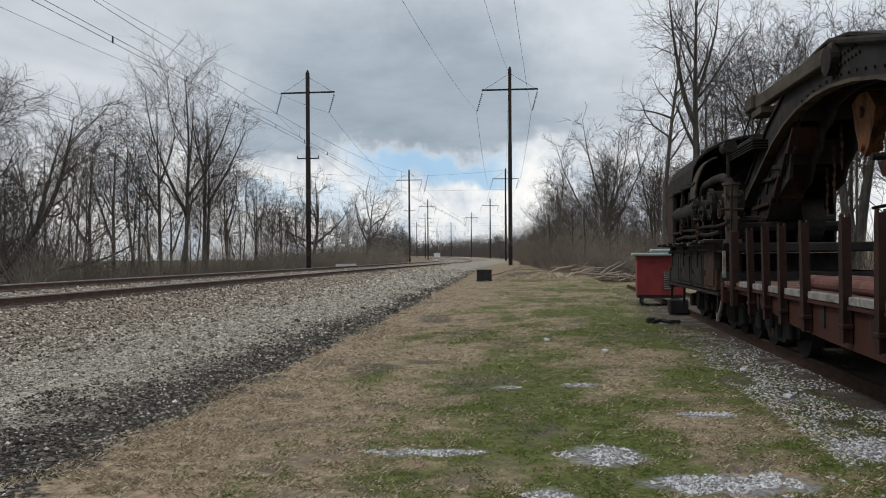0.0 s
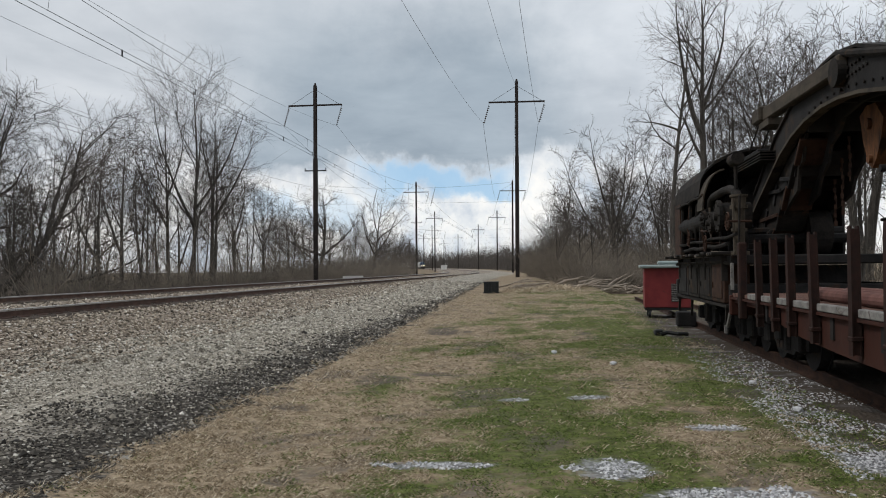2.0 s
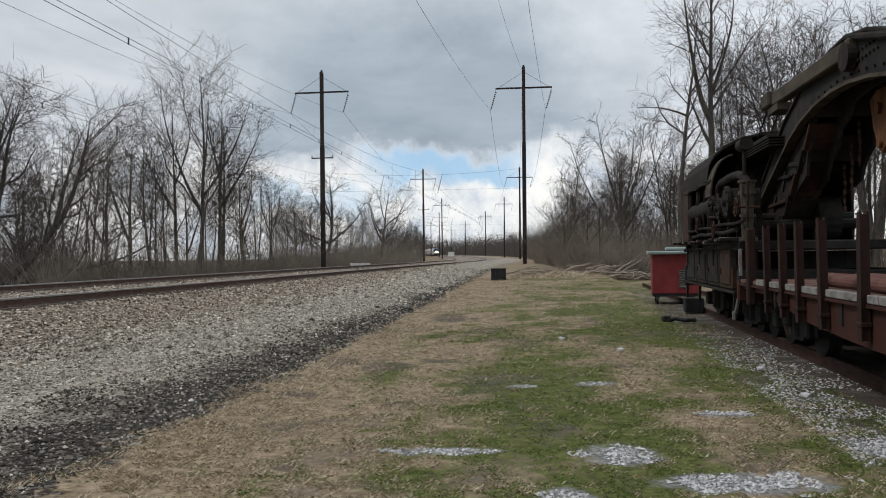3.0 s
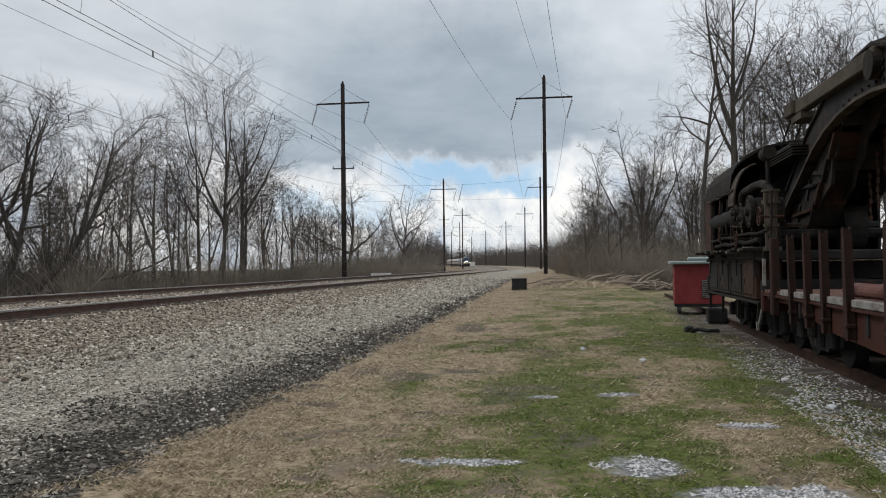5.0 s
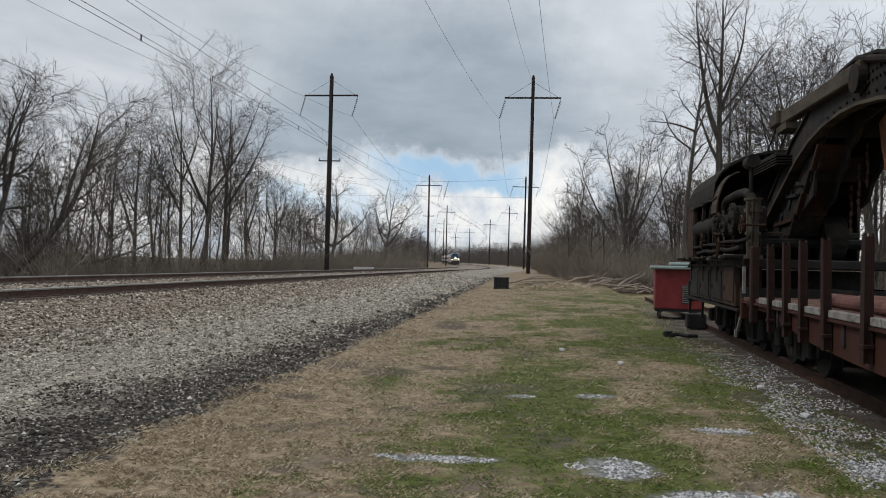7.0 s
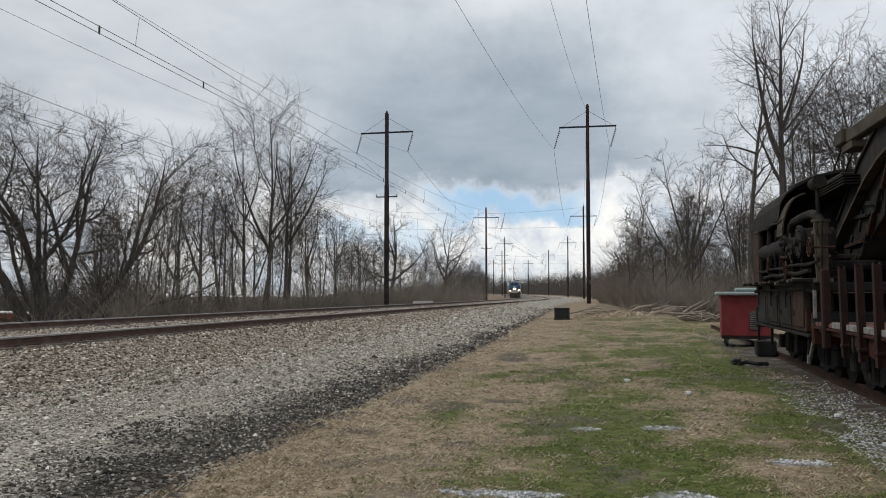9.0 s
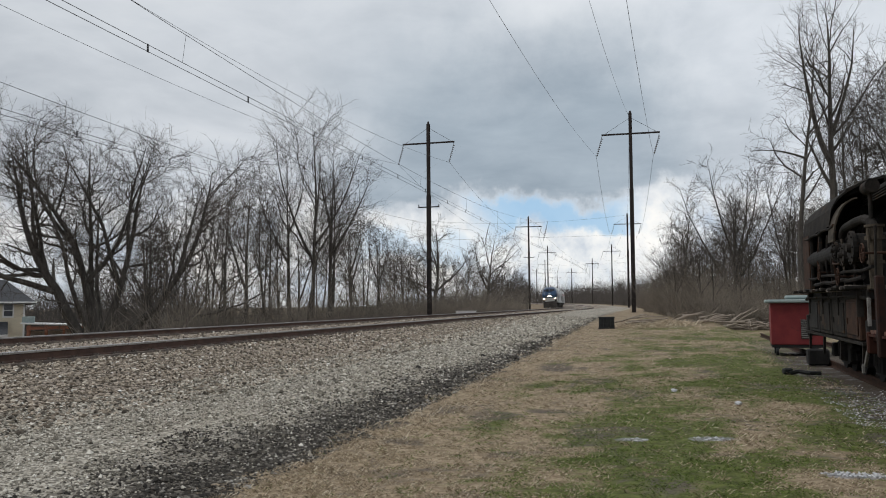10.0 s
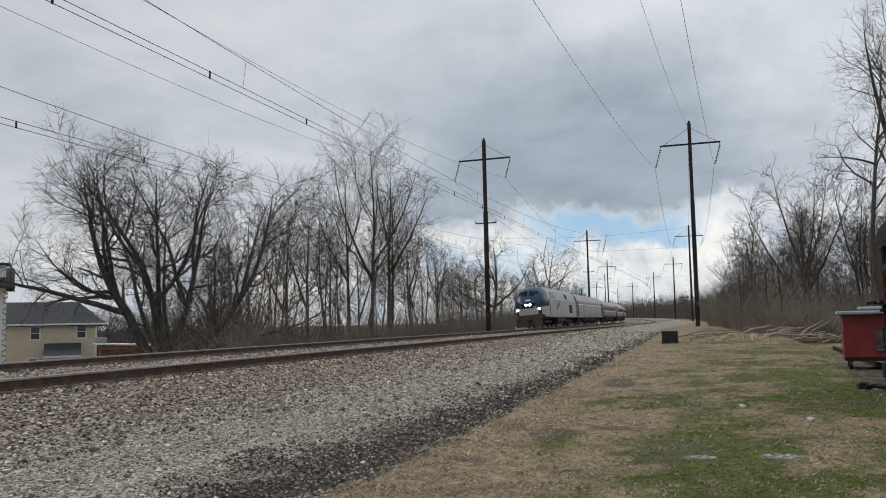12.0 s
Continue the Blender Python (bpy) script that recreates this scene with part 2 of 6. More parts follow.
def box(bm, c, s, rot=None, bevel=0.0, mat=0):
    m = Matrix.Translation(c) @ (rot or Matrix()) @ Matrix.Diagonal((*s, 1))
    r = bmesh.ops.create_cube(bm, size=1, matrix=m)
    if bevel:
        es = list({e for v in r["verts"] for e in v.link_edges})
        fs = bmesh.ops.bevel(bm, geom=es, offset=bevel, segments=1, affect="EDGES")["faces"]
    if mat:
        for v in r["verts"]:
            if v.is_valid:
                for f in v.link_faces:
                    f.material_index = mat
    return bm


def cone(bm, p0, p1, r0, r1, n=8, caps=True, mat=0):
    p0, p1 = Vector(p0), Vector(p1)
    q = (p1 - p0).to_track_quat("Z", "Y").to_matrix()
    rings = []
    for p, r in ((p0, r0), (p1, r1)):
        rings.append([bm.verts.new(p + q @ Vector((r * math.cos(2 * math.pi * k / n), r * math.sin(2 * math.pi * k / n), 0))) for k in range(n)])
    fs = [bm.faces.new((rings[0][k], rings[0][(k + 1) % n], rings[1][(k + 1) % n], rings[1][k])) for k in range(n)]
    if caps:
        fs += [bm.faces.new(rings[0][::-1]), bm.faces.new(rings[1])]
    for f in fs:
        f.material_index = mat
    return bm


def pipe(bm, pts, r, n=6, mat=0):
    """One bent tube through the points."""
    pts = [Vector(p) for p in pts]
    rings = []
    for k, p in enumerate(pts):
        d = pts[min(k + 1, len(pts) - 1)] - pts[max(k - 1, 0)]
        q = d.to_track_quat("Z", "Y").to_matrix()
        rings.append([bm.verts.new(p + q @ Vector((r * math.cos(2 * math.pi * i / n), r * math.sin(2 * math.pi * i / n), 0))) for i in range(n)])
    for a, b in zip(rings[:-1], rings[1:]):
        for i in range(n):
            bm.faces.new((a[i], a[(i + 1) % n], b[(i + 1) % n], b[i])).material_index = mat
    bm.faces.new(rings[0][::-1]).material_index = mat
    bm.faces.new(rings[-1]).material_index = mat
    return bm


def prism(bm, outline, x0, x1, mat=0):
    """An outline of (y, z) drawn out along x."""
    a = [bm.verts.new((x0, y, z)) for y, z in outline]
    b = [bm.verts.new((x1, y, z)) for y, z in outline]
    n = len(outline)
    fs = [bm.faces.new((a[k], a[(k + 1) % n], b[(k + 1) % n], b[k])) for k in range(n)]
    fs += [bm.faces.new(a[::-1]), bm.faces.new(b)]
    bmesh.ops.recalc_face_normals(bm, faces=fs)
    for f in fs:
        f.material_index = mat
    return bm


def sweep(bm, section, path, mat=0):
    """A closed section of (right, up) carried along points with a heading: (x, y, z, heading)."""
    rings = []
    for x, y, z, h in path:
        rings.append([bm.verts.new((x + a * math.cos(h), y - a * math.sin(h), z + b)) for a, b in section])
    n = len(section)
    for r0, r1 in zip(rings[:-1], rings[1:]):
        for k in range(n):
            bm.faces.new((r0[k], r1[k], r1[(k + 1) % n], r0[(k + 1) % n])).material_index = mat
    bm.faces.new(rings[0])
    bm.faces.new(rings[-1][::-1])
    return bm


# ---- the lie of the land ----
def slope_of(y):
    return float(np.interp(y, [110, 215, 300, 350, 480, 650, 800], [0.10, 0.0, -0.035, -0.05, -0.15, -0.30, -0.36]))


YS = np.arange(-80.0, 901.0, 1.0)
XS = np.zeros_like(YS)
XS[0] = -17.3 - 0.10 * 80
for k_ in range(1, len(YS)):
    XS[k_] = XS[k_ - 1] + slope_of(YS[k_ - 0] - 0.5)


def track_x(y):
    """The middle of the far track, x at y."""
    if y < -80:
        return -17.3 + 0.10 * y
    return float(np.interp(y, YS, XS))


def apart(y):
    """From the far track's middle to the near track's."""
    return float(np.interp(y, [60, 180, 400], [5.7, 7.6, 8.4]))


def rail_z(y):
    """Height of the rail heads (the near rail of each track)."""
    t = max(0.0, y - 200)
    return 0.85 + 0.0045 * t * t / (t + 25)


def grass_z(y):
    t = min(1.0, max(0.0, (y - 10) / 75))
    return (rail_z(y) - 0.12) * (t * t * (3 - 2 * t))


def side_x(y):
    """Near rail of the siding."""
    return 3.6 + 0.145 * y


def land(x, y):
    u = x - track_x(y)
    w = apart(y) - 5.7
    rz, gz = rail_z(y), grass_z(y)
    top = rz - 0.225
    h = float(np.interp(u, [-60, -36, -16, -7, -4.0, -2.2, 7.5 + w, 10.2 + w, 13.9 + w, 30 + w],
                        [-3.6, -3.4, -1.2, rz - 1.0, top - 0.1, top, top, gz + 0.24, gz, gz]))
    if u > 12:
        h += 0.05 * noise.noise((x * 0.35, y * 0.35, 0)) + 0.02 * noise.noise((x * 1.3, y * 1.3, 3))
        s = x - side_x(y)
        if -1.6 < s < 3.2 and y < 60:
            h = h + (-0.03 - h) * min(1.0, min(s + 1.6, 3.2 - s) / 0.8)
    elif u > 7.6 + w:
        h += 0.03 * noise.noise((x * 0.5, y * 0.5, 0))
    return h

# ---- ground ----
PALE_PATCHES = ((2.0, 5.5, 0.72, 0.30, 1000), (1.28, 6.3, 0.36, 0.36, 400), (-0.1, 6.45, 0.5, 0.14, 250), (2.65, 7.75, 0.32, 0.15, 200), (0.72, 5.2, 0.22, 0.22, 160), (3.7, 6.4, 0.6, 0.5, 600), (0.75, 9.6, 0.22, 0.16, 60), (1.7, 9.7, 0.3, 0.16, 80))


def green_at(x, y):
    """How green the turf is, 0 to 1."""
    u = x - track_x(y)
    if u < 13.6 or u > 60 or y > 70 or y < -5:
        return 0.0
    v = 0.4 * noise.noise((x * 0.6, y * 0.35, 5)) + 0.4 * noise.noise((x * 1.6, y * 0.9, 9)) + 0.3 * noise.noise((x * 4, y * 2.4, 2))
    lean = float(np.interp(u, [13.6, 15.2, 17.5, 21], [-0.8, -0.14, 0.16, 0.26])) - float(np.interp(y, [20, 30, 60], [0, 0.12, 0.3]))
    return min(1.0, max(0.0, 0.5 + 1.7 * (v + lean)))


def build_ground():
    xs = np.concatenate([np.linspace(-2500, -160, 14), np.linspace(-140, -30, 24), np.arange(-28, 16, 0.4), np.linspace(16.5, 60, 40), np.linspace(75, 2500, 16)])
    ys = np.concatenate([np.linspace(-2500, -70, 12), np.linspace(-60, -2, 20), np.arange(-1.5, 40, 0.4), np.arange(40.5, 130, 1.2), np.arange(132, 420, 6), np.linspace(430, 900, 40), np.linspace(960, 3500, 14)])
    nx, ny = len(xs), len(ys)
    verts, lat, grn = [], [], []
    for y in ys:
        shift = track_x(y) - track_x(0) if y > 0 else 0.10 * max(y, -80)
        for x in xs:
            xx = x + shift * (1 if abs(x) < 130 else 0)
            verts.append((xx, y, land(xx, y)))
            lat.append(xx - track_x(y) - (apart(y) - 5.7))
            grn.append(green_at(xx, y))
    faces = [(j * nx + i, j * nx + i + 1, (j + 1) * nx + i + 1, (j + 1) * nx + i) for j in range(ny - 1) for i in range(nx - 1)]
    me = bpy.data.meshes.new("ground")
    me.from_pydata(verts, [], faces)
    at = me.attributes.new("lateral", "FLOAT", "POINT")
    at.data.foreach_set("value", lat)
    at = me.attributes.new("green", "FLOAT", "POINT")
    at.data.foreach_set("value", grn)
    me.shade_smooth()
    m, N, b = material("ground", 0.95, 0, 0.15)
    pos = N.n("ShaderNodeNewGeometry").outputs["Position"]
    u = N.n("ShaderNodeAttribute")
    u.attribute_name = "lateral"
    u = u.outputs["Fac"]
    sep = N.n("ShaderNodeSeparateXYZ", {0: pos})
    n_big = N.noise(pos, 0.35, 5, 0.6, 0.5)
    n_mid = N.noise(pos, 1.3, 5, 0.6, 0.4)
    n_fine = N.noise(pos, 9.0, 4, 0.65)
    n_grit = N.noise(pos, 45.0, 3, 0.6)
    n_hair = N.step(N.noise(pos, 130.0, 3, 0.65, 1.5), 0.38, 0.62)
    vor = N.n("ShaderNodeTexVoronoi", {"Vector": pos, "Scale": 26.0})
    stone_rnd, stone_d = vor.outputs["Color"], vor.outputs["Distance"]
    stone_v = N.n("ShaderNodeSeparateColor", {0: stone_rnd}).outputs[0]
    wob = N.math("MULTIPLY", N.math("SUBTRACT", N.noise(pos, 0.9, 6, 0.65, 0.6), 0.5), 2.4)
    uw = N.math("ADD", u, wob)
    # turf: straw and green
    straw = N.mix(N.step(n_fine, 0.3, 0.7), (0.18, 0.133, 0.084), (0.52, 0.415, 0.29))
    straw = N.mix(N.math("MULTIPLY", n_grit, 0.5), straw, (0.13, 0.10, 0.06))
    green = N.mix(N.step(n_fine, 0.3, 0.7), (0.042, 0.058, 0.013), (0.122, 0.15, 0.034))
    straw = N.mix(n_hair, N.mix(0.38, straw, (0.10, 0.08, 0.055)), straw)
    green = N.mix(n_hair, N.mix(0.35, green, (0.04, 0.045, 0.015)), green)
    gn = N.n("ShaderNodeAttribute")
    gn.attribute_name = "green"
    spread = N.math("ADD", N.math("MULTIPLY", N.math("SUBTRACT", n_fine, 0.5), 1.1), N.math("MULTIPLY", N.math("SUBTRACT", N.noise(pos, 3.2, 4, 0.6, 0.8), 0.5), 1.3))
    gfac = N.math("MULTIPLY", N.step(N.math("ADD", gn.outputs["Fac"], spread), 0.36, 0.88), 0.92)
    turf = N.mix(gfac, straw, green)
    bare = N.step(N.math("ADD", N.noise(pos, 0.8, 6, 0.7, 0.8), N.math("MULTIPLY", n_fine, 0.15)), 0.60, 0.70)
    turf = N.mix(N.math("MULTIPLY", bare, 0.8), turf, N.mix(n_grit, (0.06, 0.05, 0.045), (0.15, 0.125, 0.105)))
    for cx, cy, rx, ry in ((-1.0, 11.3, 0.45, 0.55), (-0.3, 12.1, 0.35, 0.4), (-1.25, 6.0, 0.22, 0.18), (-1.9, 9.2, 0.3, 0.3), (0.6, 16.5, 0.5, 0.9), (-0.2, 20.0, 0.5, 1.2)):
        dx = N.math("DIVIDE", N.math("SUBTRACT", sep.outputs[0], cx), rx)
        dy = N.math("DIVIDE", N.math("SUBTRACT", sep.outputs[1], cy), ry)
        d = N.math("ADD", N.math("ADD", N.math("MULTIPLY", dx, dx), N.math("MULTIPLY", dy, dy)), N.math("MULTIPLY", N.math("SUBTRACT", N.noise(pos, 4.0, 5, 0.7), 0.5), 3.2))
        turf = N.mix(N.math("MULTIPLY", N.math("SUBTRACT", 1.0, N.step(d, 0.2, 1.2)), 0.8), turf, N.mix(n_grit, (0.05, 0.042, 0.036), (0.13, 0.108, 0.09)))
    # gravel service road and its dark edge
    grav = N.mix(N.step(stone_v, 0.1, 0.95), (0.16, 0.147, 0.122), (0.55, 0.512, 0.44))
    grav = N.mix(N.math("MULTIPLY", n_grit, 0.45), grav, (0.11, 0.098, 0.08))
    grav = N.mix(N.math("MULTIPLY", N.step(n_big, 0.45, 0.7), 0.35), grav, (0.30, 0.255, 0.20))
    edge = N.math("MULTIPLY", N.step(N.math("SUBTRACT", uw, N.math("MULTIPLY", N.math("MAXIMUM", N.math("SUBTRACT", sep.outputs[1], 10.0), 0.0), 0.018)), 12.1, 13.3), N.math("ADD", 0.55, N.math("MULTIPLY", n_mid, 0.9)), clamp=True)
    grav = N.mix(edge, grav, N.mix(N.step(stone_v, 0.55, 1.0), (0.028, 0.024, 0.020), (0.13, 0.116, 0.10)))
    # trackbed
    ball = N.mix(N.step(stone_v, 0.0, 1.0), (0.07, 0.059, 0.047), (0.38, 0.322, 0.262))
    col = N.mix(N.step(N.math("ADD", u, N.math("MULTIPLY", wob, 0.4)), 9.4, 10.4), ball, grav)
    col = N.mix(N.step(N.math("ADD", uw, N.math("MULTIPLY", N.math("SUBTRACT", n_fine, 0.5), 0.7)), 13.75, 13.95), col, turf)
    # woods floor on the far side
    litter = N.mix(n_fine, (0.12, 0.09, 0.06), (0.24, 0.19, 0.13))
    col = N.mix(N.math("SUBTRACT", 1.0, N.step(uw, -5.0, -3.8)), col, litter)
    wood = N.math("MULTIPLY", N.step(N.math("ADD", sep.outputs[1], N.math("MULTIPLY", wob, 2.0)), 46.0, 53.0), N.step(uw, 17.0, 20.0))
    col = N.mix(wood, col, litter)
    # pale stone spilled along the siding and in patches near by
    s = N.math("SUBTRACT", sep.outputs[0], N.math("ADD", 3.6, N.math("MULTIPLY", sep.outputs[1], 0.145)))
    sw = N.math("ADD", s, N.math("MULTIPLY", wob, 0.45))
    pale = N.mix(stone_v, (0.13, 0.133, 0.14), (0.36, 0.365, 0.38))
    pale = N.mix(N.math("MULTIPLY", n_grit, 0.5), pale, (0.13, 0.13, 0.14))
    near = N.math("SUBTRACT", 1.0, N.step(sep.outputs[1], 22, 40))
    sfac = N.math("MULTIPLY", N.math("MULTIPLY", N.step(sw, -1.45, -0.9), N.math("SUBTRACT", 1.0, N.step(sw, 2.6, 3.2))), near)
    # soot in spots; from the near rail on, wagon shade painted into the colour
    soot_shade = N.mix(N.math("MAXIMUM", N.step(n_mid, 0.25, 0.52), N.math("MULTIPLY", N.step(sw, -0.3, 0.15), 0.93)), pale, N.mix(n_fine, (0.035, 0.029, 0.024), (0.105, 0.085, 0.068)))
    col = N.mix(sfac, col, soot_shade)
    for cx, cy, rx, ry, _ in PALE_PATCHES:
        dx = N.math("DIVIDE", N.math("SUBTRACT", sep.outputs[0], cx), rx)
        dy = N.math("DIVIDE", N.math("SUBTRACT", sep.outputs[1], cy), ry)
        d = N.math("ADD", N.math("ADD", N.math("MULTIPLY", dx, dx), N.math("MULTIPLY", dy, dy)), N.math("MULTIPLY", N.math("SUBTRACT", N.noise(pos, 5.0, 5, 0.7), 0.5), 3.6))
        col = N.mix(N.math("MULTIPLY", N.math("SUBTRACT", 1.0, N.step(d, 0.3, 1.1)), 0.75), col, pale)
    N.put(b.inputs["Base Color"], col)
    h = N.math("ADD", N.math("MULTIPLY", N.math("SUBTRACT", 1.0, stone_d), 0.5), N.math("MULTIPLY", n_fine, 0.6))
    N.put(b.inputs["Normal"], N.n("ShaderNodeBump", {"Strength": 1.0, "Distance": 0.035, "Height": h}))
    me.materials.append(m)
    tagged(new("ground", me), "patchy grass, gravel service road and stone trackbed", "ground", kind="structure")


build_ground()

# ---- rails and sleepers ----
FOOT = [(-0.075, 0.0), (0.075, 0.0), (0.075, 0.014), (0.012, 0.034), (0.012, 0.135), (0.037, 0.145), (-0.037, 0.145), (-0.012, 0.135), (-0.012, 0.034), (-0.075, 0.014)]
HEAD = [(-0.037, 0.143), (0.037, 0.143), (0.037, 0.176), (0.030, 0.186), (-0.030, 0.186), (-0.037, 0.176)]
CANT = 0.13   # the far rail lies lower, for the left-hand curve


def line_path(off, y0, y1, step, dz):
    rows = []
    for y in np.arange(y0, y1 + 0.01, step):
        o = off(y)
        h = math.atan(slope_of(y) if y > -80 else 0.10)
        rows.append((track_x(y) + o * math.cos(h), y - o * math.sin(h), rail_z(y) - 0.186 + dz, h))
    return rows


def track_bed(label, off, y0, y1, tie_y1):
    th = thing("railway_track", Matrix(), label, "railway track", "main line tracks", "structure")
    for o, dz in ((0.7525, 0.0), (-0.7525, -CANT)):
        path = line_path(lambda y: off(y) + o, y0, y1, 2.0, dz)
        rail = part("rail", sweep(bmesh.new(), FOOT, path), M_RAIL, th)
        part("rail_head", sweep(bmesh.new(), HEAD, path), M_RAILHEAD, rail, "worn bright running surface")
    bm = bmesh.new()
    box(bm, (0, 0, 0), (2.6, 0.23, 0.17), bevel=0.012)
    for o in (0.7525, -0.7525):
        box(bm, (o, 0, 0.094), (0.34, 0.19, 0.018))
        for q in (-0.105, 0.105):
            box(bm, (o + q, 0.05, 0.115), (0.035, 0.035, 0.03))
            box(bm, (o + q, -0.05, 0.115), (0.035, 0.035, 0.03))
    me = finish("tie", bm, [M_TIE])
    y = 2.0
    while y < tie_y1:
        h = math.atan(slope_of(y))
        o = off(y)
        t = new("tie", me)
        t.parent = th
        t.matrix_local = Matrix.Translation((track_x(y) + o * math.cos(h), y - o * math.sin(h), rail_z(y) - 0.186 - 0.10 - CANT / 2)) @ pose(0, 0, 0, 0, -math.degrees(math.asin(CANT / 1.505)), -math.degrees(h) + random.uniform(-0.6, 0.6))
        y += 0.6
    return th


track_bed("rusty steel rails on sleepers sunk in brown ballast", apart, -40, 640, 110)
track_bed("rusty steel rails of the far main line", lambda y: 0.0, -40, 760, 100)


def siding():
    th = thing("siding_track", Matrix(), "rusty siding rails on weathered sleepers under the wagons", "railway track", "", "structure")
    h = math.atan(0.145)
    for o in (0.0, 1.5):
        path = [(side_x(y) + o * math.cos(h), y - o * math.sin(h), -0.03, h) for y in np.arange(-8, 42, 2.0)]
        rail = part("rail", sweep(bmesh.new(), [(a, b * 0.85) for a, b in FOOT], path), M_RUST, th)
        part("rail_head", sweep(bmesh.new(), [(a, b * 0.85) for a, b in HEAD], path), M_RUST, rail)
    bm = box(bmesh.new(), (0, 0, 0), (2.6, 0.23, 0.17), bevel=0.015)
    me = finish("tie", bm, [M_TIE])
    for k in range(60):
        y = -4 + k * 0.62
        t = new("tie", me)
        t.parent = th
        t.matrix_local = pose(side_x(y) + 0.75 * math.cos(h), y - 0.75 * math.sin(h), -0.145 + random.uniform(-0.015, 0.02), 0, 0, -math.degrees(h) + random.uniform(-1.5, 1.5))


siding()

# ---- line poles and wires ----
def line_pole(at, height, label, cross=True):
    th = thing("line_pole", at, label, "utility pole", "catenary poles")
    bm = bmesh.new()
    # a tall H column: two flanges and a web, tapering in two lengths
    for z0, z1, w in ((-0.4, height * 0.62, 0.40), (height * 0.62, height, 0.33)):
        for s in (-1, 1):
            box(bm, (0, s * w / 2, (z0 + z1) / 2), (w, 0.03, z1 - z0))
        box(bm, (0, 0, (z0 + z1) / 2), (0.03, w - 0.03, z1 - z0))
    for k in range(6):
        box(bm, (0, 0, height * 0.1 * (k + 1)), (0.37, 0.34, 0.05))
    part("column", bm, M_POLE, th)
    bm = bmesh.new()
    za = height - 2.05
    box(bm, (0, 0, za), (5.7, 0.14, 0.16), bevel=0.01)
    part("crossarm", bm, M_POLE, th)
    for s in (-1, 1):
        part("stay", pipe(bmesh.new(), [(0, 0, height - 0.4), (s * 2.5, 0, za + 0.1)], 0.018, 5), M_WIRE, th)
        bm = bmesh.new()
        x0, z0 = s * 2.8, za - 0.1
        for k in range(9):
            f = k / 8
            cone(bm, (x0 - 0.5 * f, 0, z0 - 0.25 - 1.65 * f), (x0 - 0.5 * f - 0.02, 0, z0 - 0.32 - 1.65 * f), 0.05, 0.125, 8)
        pipe(bm, [(x0, 0, z0), (x0 - 0.52, 0, z0 - 2.05)], 0.025, 5)
        part("insulator", bm, M_INSUL, th)
    part("cap", cone(bmesh.new(), (0, 0, height), (0, 0, height + 0.28), 0.16, 0.08, 8), M_POLE, th)
    if cross:
        bm = box(bmesh.new(), (0, 0, height * 0.56), (2.3, 0.10, 0.11))
        for s in (-1.1, 1.1):
            cone(bm, (s, 0, height * 0.56), (s, 0, height * 0.56 + 0.28), 0.04, 0.05, 6)
        part("lower_crossarm", bm, M_POLE, th)
    return th


POLES_L = [(-13.9, 81.2, 20.2), (-7.3, 172, 20.0), (-5.0, 264, 20.0), (-7.9, 352, 20.0), (-14.6, 440, 19.5), (-27, 522, 19)]
POLES_R = [(6.85, 79.6, 20.0), (13.7, 171, 20.0), (15.8, 262, 20.0), (12.6, 348, 20.0), (4.6, 440, 19.5), (-4, 525, 19)]
for x_, y_, h_ in POLES_L:
    line_pole(pose(x_, y_, rail_z(y_) - 0.2, 0, 0, -math.degrees(math.atan(slope_of(y_)))), h_, "tall black steel line pole with crossarms beside the far track")
for x_, y_, h_ in POLES_R:
    line_pole(pose(x_, y_, rail_z(y_) - 0.2, 0, 0.3, -math.degrees(math.atan(slope_of(y_)))), h_, "tall black steel line pole with a crossarm beside the gravel road", False)


def sag_wire(p0, p1, sag, r, label="thin dark overhead wire", n=18, parent=None):
    pts = []
    for k in range(n + 1):
        f = k / n
        pts.append(Vector(p0).lerp(Vector(p1), f) - Vector((0, 0, 4 * sag * f * (1 - f))))
    ob = part("overhead_wire", pipe(bmesh.new(), pts, r, 4), M_WIRE, parent)
    return tagged(ob, label, "wire", "overhead wires") if not parent else ob


def power_lines():
    for poles, back, sag in ((POLES_L, (-24.0, -9, 20.2), 2.4), (POLES_R, (-5.5, -12, 20.0), 2.0)):
        for s in (-1, 1):
            seq = [back] + poles
            for (xa, ya, ha), (xb, yb, hb) in zip(seq[:-1], seq[1:]):
                za, zb = rail_z(max(ya, 0)) + ha - 4.4, rail_z(yb) + hb - 4.4
                sag_wire((xa + s * 2.8 - 0.52, ya, za), (xb + s * 2.8 - 0.52, yb, zb), sag, 0.011 if ya < 50 else 0.016, "thin dark power line between tall poles")
    # ground wire along the tops on the road side
    seq = [(-5.5, -12, 20.0)] + POLES_R[:3]
    for (xa, ya, ha), (xb, yb, hb) in zip(seq[:-1], seq[1:]):
        sag_wire((xa, ya, ha + 0.6), (xb, yb, rail_z(yb) + hb - 0.5), 3.0, 0.010, "thin dark ground wire between pole tops")


power_lines()


